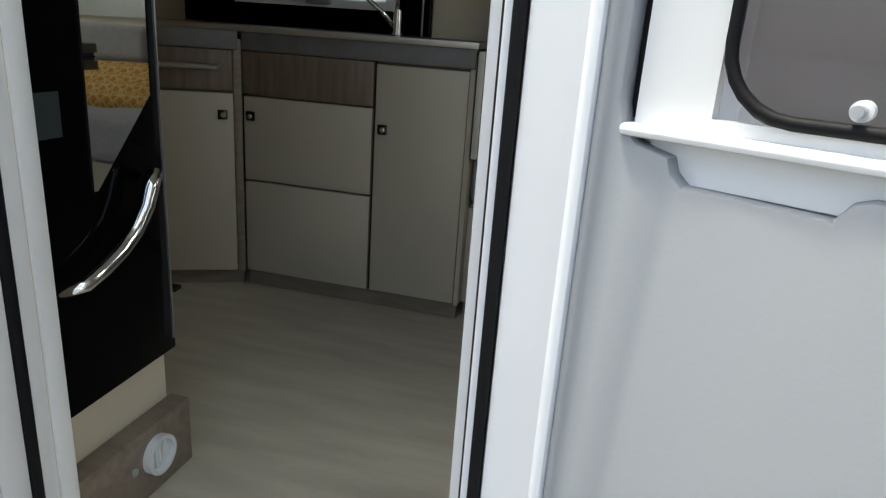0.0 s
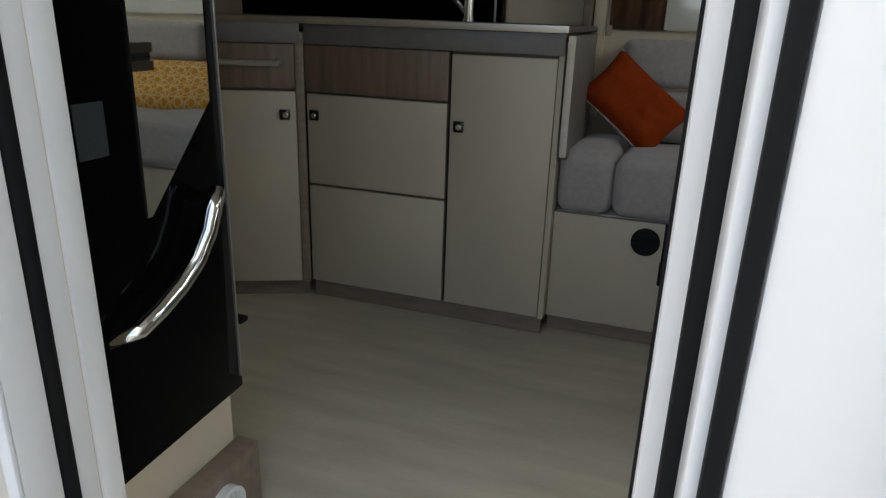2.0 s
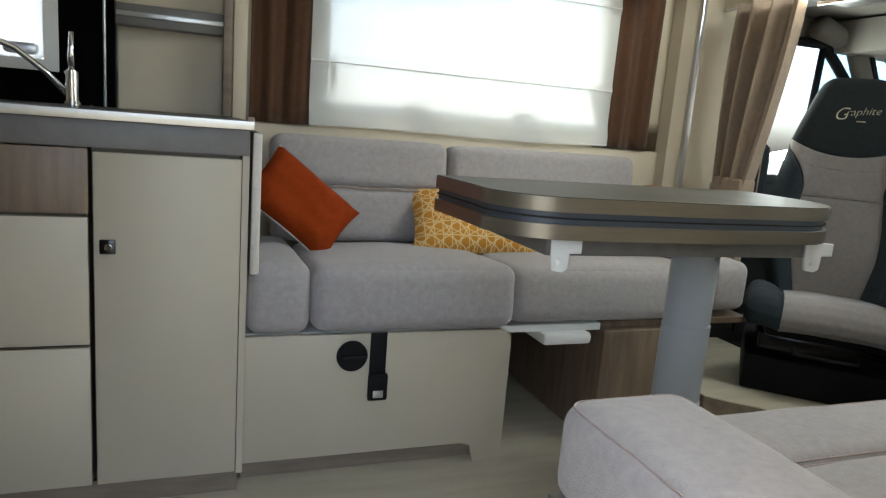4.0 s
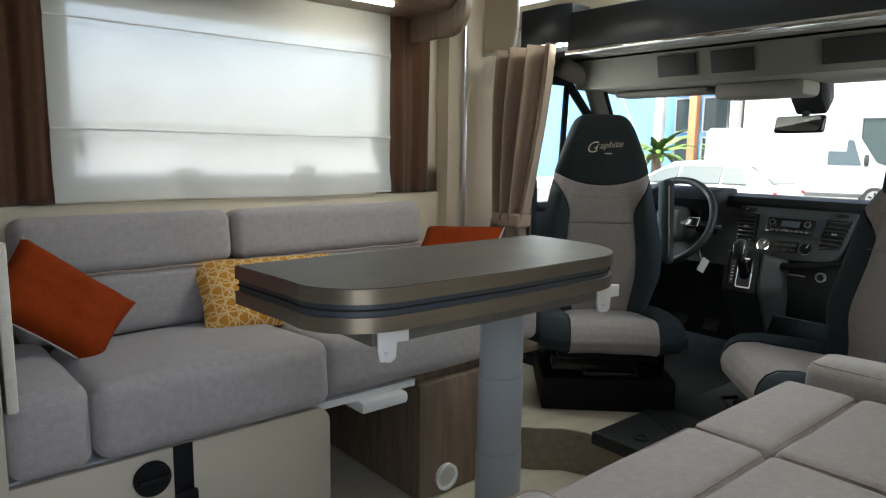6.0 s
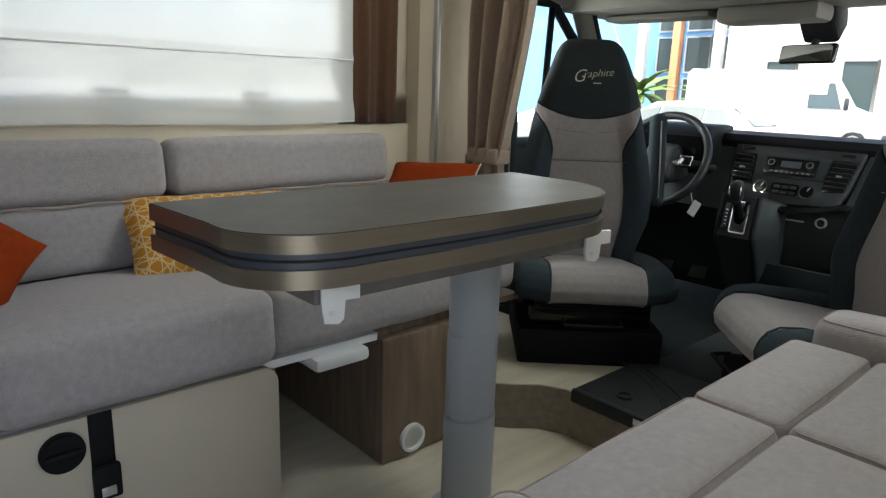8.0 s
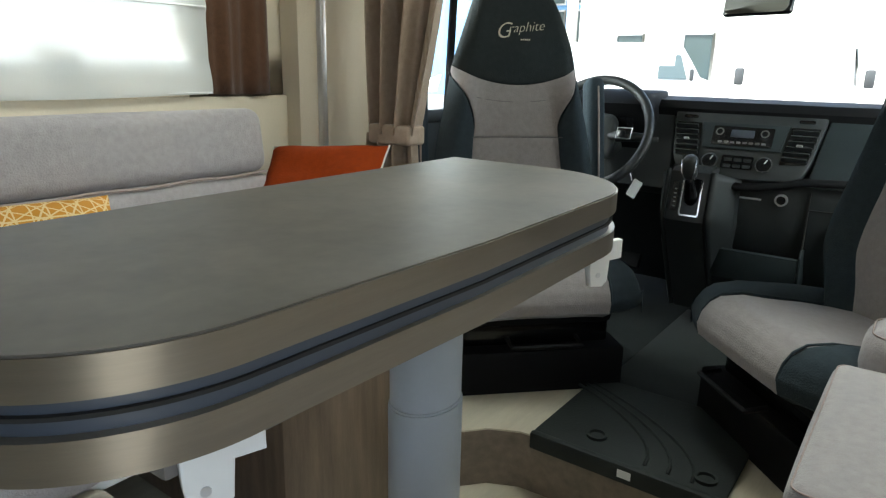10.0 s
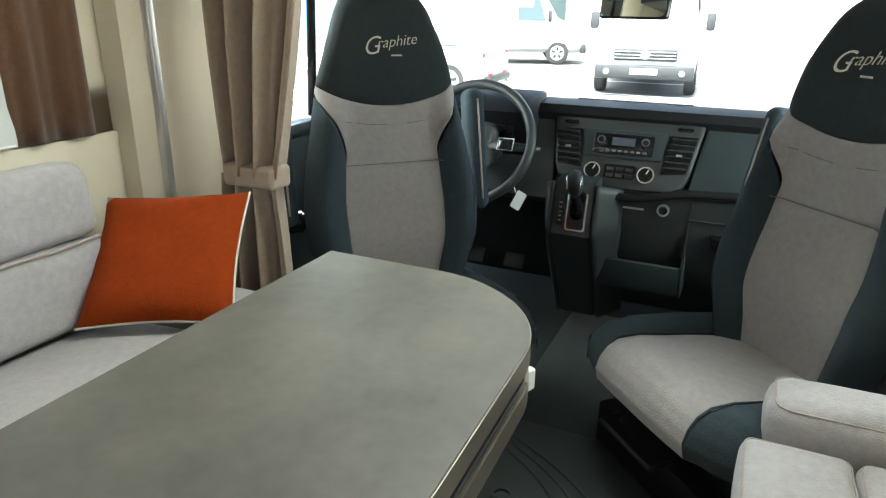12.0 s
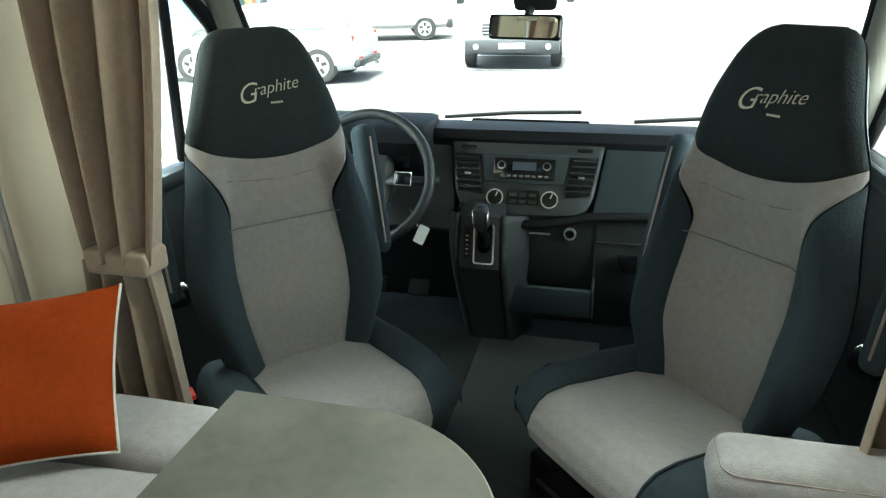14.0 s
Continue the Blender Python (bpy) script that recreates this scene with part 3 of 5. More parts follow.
tall = tagged(empty("tall_cabinet"), "beige kitchen cabinet with one tall door", "cabinet", "kitchen units")
part("body", box(-0.645, -0.345, FR + 0.02, LEFT - 0.02, 0.06, 0.865), "laminate_line", tall)
d2 = part("door", box(-0.641, -0.342, FR, FR + 0.019, 0.066, 0.823, 0.002), "laminate", tall)
knob(d2, -0.614, FR, 0.622)
part("end_panel", box(-0.34, -0.325, FR + 0.004, LEFT - 0.02, 0.06, 0.868), "laminate", tall)
side = tagged(empty("corner_cabinet", -1.122, 1.985, 0, 26), "angled kitchen cabinet with a beige door and walnut drawer", "cabinet", "kitchen units")
part("body", box(-0.55, -0.01, 0.02, 0.5, 0.06, 0.865), "laminate_line", side)
part("post", box(-0.016, 0.010, 0.003, 0.03, 0.06, 0.865, 0.002), "taupe_wood", side)
d3 = part("door", box(-0.40, -0.018, 0, 0.019, 0.066, 0.69, 0.002), "laminate", side)
knob(d3, -0.052, 0.0, 0.62)
dr = part("drawer_front", box(-0.40, -0.018, 0, 0.019, 0.70, 0.829, 0.002), "walnut", side, "walnut drawer front")
part("handle", tube([(-0.36, 0.0, 0.775), (-0.36, -0.03, 0.775), (-0.06, -0.03, 0.775), (-0.06, 0.0, 0.775)], 0.009, 8), "alu", dr, "satin metal bar handle")
part("fascia", box(-0.40, -0.0, -0.001, 0.02, 0.832, 0.89, 0.002), "fascia", side)
part("hood_knob", box(-0.33, -0.28, -0.012, -0.0005, 0.845, 0.885, 0.006), "rubber", side, "dark switch")
part("plinth", box(-0.55, 0.0, 0.045, 0.06, 0, 0.06), "taupe_wood", side)
top = tagged(empty("worktop"), "dark kitchen worktop with a pale metal front edge", "worktop")
part("slab", prism([(-0.322, FR - 0.006), (-0.322, LEFT), (-1.7, LEFT), (-1.7, 1.70), (-1.116, FR - 0.006)][::-1], 0.892, 0.907), "worktop", top)
part("front_edge", prism([(-0.318, FR - 0.012), (-0.318, FR - 0.006), (-1.117, FR - 0.006), (-1.7, 1.705), (-1.7, 1.698), (-1.115, FR - 0.012)], 0.890, 0.909, "z", 0.001), "edge", top, "brushed pale edge")
part("fascia", box(-1.116, -0.326, FR - 0.003, FR + 0.018, 0.832, 0.89, 0.002), "fascia", top, "slate grey fascia")
tagged(part("plinth", box(-1.12, -0.335, FR + 0.03, FR + 0.045, 0, 0.06), "taupe_wood"), "brown wood-look plinth under the kitchen units", "plinth", kind="structure")
flap = tagged(empty("worktop_flap"), "folded-down worktop extension with a cream edge", "worktop flap")
part("board", prism(rounded(FR + 0.01, 2.45, 0.545, 0.885, (0.05, 0.05, 0.005, 0.005)), -0.318, -0.300, "x", 0.003), "fascia", flap)
part("edge_band", box(-0.319, -0.299, FR - 0.004, FR + 0.0095, 0.56, 0.885, 0.005), "cream", flap, "cream edge band")

# sink wall: black glass splash panel, white lid, tap, shelves
splash = tagged(empty("splash_panel"), "glossy black splash panel behind the sink", "splash panel")
part("panel", wall_with_hole(-1.75, -0.66, 0.909, 1.5, 2.60, 2.63, [(-1.47, -0.83, 1.02, 1.40)], "y"), "gloss", splash)
part("strip", box(-0.69, -0.682, 2.592, 2.5995, 0.909, 1.5, 0.002), "alu", splash)
kwin = tagged(empty("window_2"), "kitchen window with white frame over the sink", "window", kind="structure")
part("window_frame", wall_with_hole(-1.50, -0.80, 0.995, 1.42, 2.585, 2.5995, [(-1.465, -0.835, 1.025, 1.395)], "y"), "white", kwin)
part("pane", prism(rounded(-1.465, -0.835, 1.025, 1.395, 0.02), 2.61, 2.614, "y"), "frost", kwin, "bright frosted pane")
part("window_catch", prism(rounded(-1.17, -1.06, 1.005, 1.045, 0.018), 2.56, 2.5845, "y", 0.003), "alu", kwin, "grey catch")
part("window_catch", prism(rounded(-0.93, -0.85, 1.035, 1.065, 0.012), 2.58, 2.6095, "y", 0.003), "alu", kwin, "grey badge")
tap = tagged(empty("kitchen_tap", -0.755, 2.50, 0.908), "chrome kitchen tap with a long thin spout", "tap")
part("base", moved(disc(0.022, 0.012, 20, 0.003, "z"), pose(0, 0, 0.006)), "chrome", tap)
part("body", moved(disc(0.017, 0.085, 20, 0.004, "z"), pose(0, 0, 0.05)), "chrome", tap)
part("lever", tube([(0, 0, 0.09), (0.0, -0.005, 0.13), (0.004, -0.015, 0.19)], [0.010, 0.008, 0.006], 10), "chrome", tap, smooth=True)
part("spout", tube([(-0.01, 0, 0.03), (-0.06, -0.02, 0.085), (-0.12, -0.05, 0.135), (-0.165, -0.07, 0.152), (-0.185, -0.08, 0.145), (-0.19, -0.08, 0.125)], [0.009, 0.008, 0.008, 0.008, 0.009, 0.010], 10), "chrome", tap, smooth=True)
nook = tagged(empty("wall_shelf_panel"), "cream wall panel with a grey shelf rail beside the kitchen", "wall panel", kind="structure")
part("panel", box(-0.655, -0.365, 2.635, 2.665, 0.909, 1.6), "wall", nook)
part("side", box(-0.37, -0.345, 2.56, 2.665, 0.909, 1.6, 0.003), "taupe_wood", nook)
part("shelf", box(-0.655, -0.37, 2.58, 2.64, 1.14, 1.20, 0.004), "fascia", nook)
part("trim", box(-0.655, -0.37, 2.574, 2.58, 1.165, 1.178, 0.001), "alu", nook)
part("jamb", box(-0.34, -0.30, 2.62, 2.665, 0.60, 1.6, 0.003), "wall", nook)
tagged(part("curtain_toggle", moved(cushion(0.012, 0.006, 0.018, 0.006, 0, 4), pose(-0.285, 2.615, 0.895)), "piping", smooth=True), "small rose-brown curtain toggle on the wall", "toggle")

# ---- black glossy door beside the entrance ----
PX = -0.70
wc = tagged(empty("washroom_door"), "glossy black door with mirror inlay and curved chrome handle", "door")
part("leaf", box(PX - 0.03, PX, 0.715, 1.045, 0.275, 1.95, 0.003), "gloss", wc)
part("mirror", prism([(0.868, 1.9), (0.853, 0.645), (0.862, 0.645), (1.010, 0.79), (1.022, 1.9)], PX, PX + 0.003, "x"), "mirror", wc, "mirror inlay cut on a slant")
part("edge_trim", box(PX - 0.006, PX + 0.004, 1.034, 1.038, 0.30, 1.95), "alu", wc)
hp = [(0.985, 0.640), (0.972, 0.655), (0.957, 0.632), (0.943, 0.602), (0.912, 0.567), (0.870, 0.540), (0.825, 0.522), (0.782, 0.510), (0.75, 0.502)]
part("handle", tube([(PX + 0.012, *hp[0])] + [(PX + 0.03, y, z) for y, z in hp[1:-1]] + [(PX + 0.006, *hp[-1])], [0.012, 0.014, 0.0145, 0.014, 0.0135, 0.013, 0.0125, 0.012, 0.009], 12), "chrome", wc, "curved chrome handle", smooth=True)
part("sticker", box(PX, PX + 0.0015, 0.752, 0.80, 0.742, 0.81), "dash_teal", wc, "dark glossy label")
part("hinge_pin", box(PX - 0.03, PX + 0.004, 1.046, 1.07, 0.395, 0.405, 0.003), "rubber", wc)
turn = pose(PX, 1.04, 0, 0, 0, 2) @ pose(-PX, -1.04, 0)
for ob in wc.children_recursive:
    ob.data.transform(turn)
cell = structure("wall_washroom", box(PX - 0.06, PX - 0.032, RIGHT, 1.045, 0, 1.99), "wall", "cream partition under and behind the black door")
structure("wall_washroom_side", box(-1.7, PX - 0.06, 1.02, 1.045, 0, 1.99), "wall", "cream partition towards the kitchen")
kick = tagged(empty("heating_box"), "low wood-look duct box with a white round outlet", "duct box")
part("body", box(PX - 0.031, PX + 0.015, RIGHT + 0.004, 1.058, 0, 0.152, 0.003), "taupe_wood", kick)
v = part("outlet", moved(ring(0.041, 0.008, 0.02, "x"), pose(PX + 0.022, 0.945, 0.085)), "white", kick, "white round air outlet")
part("outlet_throat", moved(disc(0.033, 0.004, 24, 0, "x"), pose(PX + 0.018, 0.945, 0.085)), "white", v)
for k in range(5):
    part("fin", box(PX + 0.018, PX + 0.026, 0.917 + 0.013 * k, 0.919 + 0.013 * k, 0.061, 0.109), "white", v)
part("screw_cap", moved(disc(0.009, 0.006, 14, 0.001, "x"), pose(PX + 0.016, 0.88, 0.083)), "alu", kick)
# ---- left bench ----
BF = 2.045
bench = tagged(empty("corner_bench"), "cream bench base with rounded corner and kick recess", "bench")
part("front", prism([(-0.323, 0.06), (0.27, 0.06), (0.295, 0.05), (0.308, 0.0), (0.395, 0.0)] + [(0.395 - 0.04 + 0.04 * math.cos(a), 0.352 + 0.04 * math.sin(a)) for a in [radians(15 * i) for i in range(7)]] + [(-0.323, 0.392)], BF, BF + 0.018, "y", 0.002), "laminate", bench, "cream front panel")
part("plinth", box(-0.323, 0.33, BF + 0.04, BF + 0.05, 0, 0.07), "taupe_wood", bench)
part("side", box(0.375, 0.394, BF + 0.018, LEFT, 0, 0.36), "laminate", bench)
part("deck", box(-0.323, 0.70, BF + 0.03, LEFT, 0.372, 0.392), "white", bench)
part("deck", box(0.70, 1.28, BF + 0.05, LEFT, 0.373, 0.392), "walnut", bench)
kb = part("water_cap", moved(disc(0.040, 0.016, 28, 0.004), pose(-0.058, BF - 0.008, 0.336)), "rubber", bench, "round black cap")
part("grip", box(-0.09, -0.026, BF - 0.028, BF - 0.0155, 0.329, 0.343, 0.004), "rubber", kb)
st = part("strap", box(-0.010, 0.034, BF - 0.004, BF - 0.0005, 0.27, 0.395, 0.001), "rubber", bench, "black webbing strap")
part("buckle", box(-0.012, 0.040, BF - 0.018, BF - 0.0005, 0.212, 0.285, 0.006), "rubber", st, "black buckle")
part("buckle_slot", box(0.0, 0.027, BF - 0.0205, BF - 0.0175, 0.222, 0.242, 0.001), "alu", st)

hatch = tagged(empty("bench_box"), "dark wood box under the bench with a white round outlet", "box")
part("body", box(0.708, 1.02, 2.06, LEFT, 0, 0.372, 0.012), "walnut", hatch)
o = part("outlet", moved(ring(0.042, 0.009, 0.014), pose(0.812, 2.055, 0.057)), "white", hatch, "white round air outlet")
part("outlet_throat", moved(disc(0.034, 0.003), pose(0.812, 2.057, 0.057)), "alu", o)
blk = tagged(part("bench_slide", box(0.50, 0.66, BF + 0.004, BF + 0.2, 0.335, 0.371, 0.012), "white"), "white plastic slide block under the bench", "bracket")


def soft(name, x0, x1, y0, y1, z0, z1, material, label, r=0.035, crown=0.012, seed=1, group="", tilt=0.0, category="cushion"):
    t = empty(name, (x0 + x1) / 2, (y0 + y1) / 2, (z0 + z1) / 2, 0, tilt)
    tagged(t, label, category, group)
    part("cover", cushion((x1 - x0) / 2, (y1 - y0) / 2, (z1 - z0) / 2, r, crown, 12, 0.0025, seed), material, t, smooth=True)
    if group == "side bench upholstery":
        hx, hy, hz, i = (x1 - x0) / 2, (y1 - y0) / 2, (z1 - z0) / 2, 0.29 * r
        loop = rounded(-hx + i, hx - i, -hy + i, hy - i, r * 0.75)
        part("piping", tube([(a, b, hz - i * 0.9 + 0.002 * noise.noise(Vector((a * 9, b * 9, seed)))) for a, b in loop], 0.0016, 5, True), "piping", t, "rose seam", smooth=True)
    return t


G = "bench upholstery"
soft("seat_cushion", -0.322, -0.168, BF - 0.005, 2.56, 0.382, 0.563, "cloth", "short grey woven seat cushion beside the kitchen", 0.034, seed=1, group=G, tilt=-3)
soft("seat_cushion", -0.164, 0.398, BF - 0.008, 2.56, 0.380, 0.552, "cloth", "long grey woven seat cushion on the bench base", 0.036, 0.016, 2, G, tilt=-4)
soft("seat_cushion", 0.402, 1.10, BF + 0.02, 2.56, 0.380, 0.544, "cloth", "grey woven seat cushion above the wood box", 0.036, 0.016, 3, G, tilt=-4)
soft("seat_cushion", 1.105, 1.27, BF + 0.05, 2.50, 0.41, 0.57, "cloth", "small grey end cushion next to the cab", 0.034, 0.008, 4, G)


def back_cushion(x0, x1, seed, r):
    t = empty("back_cushion", (x0 + x1) / 2, 2.578, 0.71, 0, -7)
    tagged(t, "grey woven back cushion with a rose seam against the wall", "cushion", G)
    h = (x1 - x0) / 2
    part("lower_pad", moved(cushion(h, 0.06, 0.085, 0.03, 0.004, 10, 0.002, seed), pose(0, 0, -0.085)), "cloth", t, smooth=True)
    part("upper_pad", moved(cushion(h, 0.055, 0.078, 0.032, 0.004, 10, 0.002, seed + 5), pose(0, 0.004, 0.081)), "cloth", t, smooth=True)
    part("piping", tube([(-h + 0.02 + (2 * h - 0.04) * i / 20, -0.055, 0.001 + 0.002 * math.sin(i)) for i in range(21)], 0.0035, 6), "piping", t, "rose seam", smooth=True)


back_cushion(-0.225, 0.350, 1, 0.03)
back_cushion(0.358, 1.092, 2, 0.06)


def scatter(name, x, y, z, rz, rx, ry, size, fat, material, back, label, seed, sx=1.0):
    t = empty(name, x, y, z)
    t.matrix_basis = pose(x, y, z) @ pose(0, 0, 0, 0, 0, rz) @ pose(0, 0, 0, rx) @ pose(0, 0, 0, 0, ry)
    tagged(t, label, "pillow", "scatter pillows")
    f, b, rim = pillow(size, fat, seed=seed, sx=sx)
    part("front", f, material, t)
    part("back", b, back, t)
    if seed != 2:
        part("piping", tube(rim[:45 if seed == 3 else 23], 0.0028, 6), back, t, "cream edge", smooth=True)


scatter("scatter_pillow", -0.155, 2.368, 0.682, 13, -23.4, 42.6, 0.101, 0.045, "orange", "cream", "burnt orange pillow with cream back standing on its corner", 1, 1.52)
scatter("scatter_pillow", 0.427, 2.440, 0.628, -5.6, -46, 1.0, 0.131, 0.045, "stars", "stars", "mustard pillow with pale star print leaning on the bench back", 2, 1.72)
scatter("scatter_pillow", 1.129, 2.401, 0.672, -66.7, -48.9, -3.8, 0.158, 0.045, "orange", "cream", "burnt orange pillow with cream edge at the bench's end", 3)

# ---- table ----
TZ = 0.822
table = tagged(empty("dining_table"), "greige folding table with bronze edges on one grey column", "table")


def table_shape(i=0.0):
    x0, x1, y0, y1 = 0.078 + i, 0.978 - i, 1.508 + i, 1.880 - i
    pts = [(x0, y1), (x0 + 0.012, y0 + 0.17)]
    for k in range(25):
        a = radians(185 + 85 * k / 24)
        pts.append((x0 + 0.165 + 0.155 * math.cos(a), y0 + 0.135 + 0.135 * math.sin(a)))
    pts.append((0.5, y0 - 0.008))
    for k in range(25):
        a = radians(275 + 85 * k / 24)
        pts.append((x1 - 0.19 + 0.19 * math.cos(a), y0 + 0.19 + 0.19 * math.sin(a)))
    pts += [(x1, y0 + 0.25), (x1, y1)]
    return pts


top_leaf = part("tabletop", prism(table_shape(), TZ - 0.028, TZ - 0.0012, "z"), "table_edge", table, "bronze-edged upper leaf")
part("surface", prism(table_shape(0.0015), TZ - 0.0012, TZ + 0.0006, "z"), "table", top_leaf, "greige stone-look surface")
part("strip", prism(table_shape(0.006), TZ - 0.052, TZ - 0.028, "z"), "stripe", table, "slate blue strip")
part("strip_line", prism(table_shape(0.003), TZ - 0.0415, TZ - 0.0385, "z"), "shadow", table)
part("lower_leaf", prism(table_shape(), TZ - 0.080, TZ - 0.052, "z"), "table_edge", table, "bronze-edged lower leaf")
part("underframe", box(0.20, 0.90, 1.56, 1.83, TZ - 0.12, TZ - 0.080, 0.004), "fascia", table)


def bracket(x):
    bm = prism([(-0.03, 0), (0.03, 0), (0.03, -0.028), (0.008, -0.03), (0.006, -0.06), (-0.003, -0.068), (-0.024, -0.066), (-0.028, -0.045)], -0.006, 0.006, "y", 0.002)
    bm = moved(bm, pose(x, 1.545, TZ - 0.081, 0, 0, -25))
    b = part("hook", bm, "white", table, "white plastic hook")
    part("screw", moved(disc(0.004, 0.004, 10), pose(x - 0.014, 1.546, TZ - 0.13, 0, 0, -25)), "alu", b)


bracket(0.235)
bracket(0.885)
LX, LY = 0.715, 1.735
for z0, z1, r in ((0.0, 0.30, 0.066), (0.30, 0.50, 0.0635), (0.50, TZ - 0.12, 0.061)):
    bm = bmesh.new()
    bmesh.ops.create_cone(bm, cap_ends=True, segments=40, radius1=r, radius2=r, depth=z1 - z0)
    bmesh.ops.bevel(bm, geom=[e for e in bm.edges if e.calc_face_angle(0) > 1], offset=0.003, segments=2, affect="EDGES")
    part("column", moved(bm, pose(LX, LY, (z0 + z1) / 2) @ Matrix.Diagonal((1, 0.8, 1, 1))), "pole", table, smooth=False)
bm = bmesh.new()
bmesh.ops.create_cone(bm, cap_ends=True, segments=40, radius1=0.125, radius2=0.085, depth=0.05)
part("foot", moved(bm, pose(LX, LY, 0.025)), "pole", table)

# ---- right-hand bench with arm cushions ----
rb = tagged(empty("side_bench"), "wood-look side bench base beside the entrance", "bench")
part("body", box(0.058, 1.22, RIGHT, 1.205, 0, 0.40, 0.004), "taupe_wood", rb)
part("top_rail", box(0.05, 1.23, RIGHT, 1.212, 0.40, 0.425, 0.006), "fascia", rb)
G2 = "side bench upholstery"
for i, (x0, x1) in enumerate(((0.26, 0.80), (0.805, 1.275))):
    for j, (y0, y1) in enumerate(((1.093, 1.262), (RIGHT + 0.01, 1.091))):
        soft("seat_cushion", x0, x1, y0, y1, 0.41, 0.50, "cloth", "grey woven pad of the side bench with rose seams", 0.022, 0.008, 11 + 2 * i + j, G2)
soft("arm_cushion", 0.045, 0.255, RIGHT + 0.01, 1.205, 0.428, 0.578, "cloth", "thick grey woven arm cushion next to the entrance", 0.036, 0.008, 17, G2)
soft("arm_cushion", 1.28, 1.42, RIGHT + 0.01, 1.228, 0.41, 0.558, "cloth", "grey woven arm cushion next to the cab", 0.036, 0.008, 18, G2)

# ---- cab floor with curved step ----
arc = [(1.10, LEFT), (1.10, 2.04), (1.15, 1.985), (1.215, 1.93), (1.25, 1.86), (1.255, 1.80), (1.255, 1.0), (1.255, RIGHT)]
cabf = tagged(empty("cab_floor"), "raised dark cab floor with a curved wooden step", "floor", kind="structure")
part("platform", prism(arc + [(1.62, RIGHT), (1.62, LEFT)], 0.001, 0.146), "taupe_wood", cabf)
part("top", prism([(x + 0.001, y) for x, y in arc] + [(1.62, RIGHT), (1.62, LEFT)], 0.146, 0.15), "floor", cabf, "pale vinyl edge")
part("cab_carpet", box(1.62, 2.9, RIGHT, LEFT, 0.10, 0.13), "carpet", cabf)
fm = tagged(empty("floor_mat"), "black moulded rubber mat over the cab step", "mat")
part("sheet", prism(rounded(1.245, 1.62, 1.40, 1.83, 0.02), 0.151, 0.165, "z", 0.005), "mat_rubber", fm)
part("lip", box(1.235, 1.255, 1.40, 1.83, 0.125, 0.168, 0.006), "mat_rubber", fm)
for k in range(3):
    part("rib", tube([(1.27 + 0.03 * i, 1.47 + 0.05 * k + 0.0035 * i * i, 0.166) for i in range(11)], 0.004, 6), "mat_rubber", fm, smooth=True)
for x, y in ((1.32, 1.70), (1.30, 1.45)):
    part("stud", moved(ring(0.024, 0.006, 0.008, "z"), pose(x, y, 0.168)), "mat_rubber", fm)
part("label", box(1.2335, 1.2345, 1.585, 1.615, 0.14, 0.158), "white", fm, "small white label")
tagged(part("cab_mat", box(1.63, 2.4, 1.42, 1.82, 0.131, 0.142, 0.004), "mat_rubber"), "black rubber mat between the cab seats", "mat")

# ---- cab seats, turned towards the living area ----
WID = [(0.0, 0.198), (0.10, 0.232), (0.20, 0.240), (0.30, 0.226), (0.38, 0.208), (0.44, 0.196), (0.50, 0.184), (0.54, 0.172), (0.58, 0.159), (0.62, 0.145), (0.65, 0.134), (0.68, 0.122), (0.70, 0.111), (0.715, 0.097), (0.724, 0.081), (0.728, 0.062)]


def at(table_rows, v):
    for (a, x), (b, y) in zip(table_rows, table_rows[1:]):
        if v <= b:
            k = (v - a) / (b - a)
            return x + (y - x) * k
    return table_rows[-1][1]


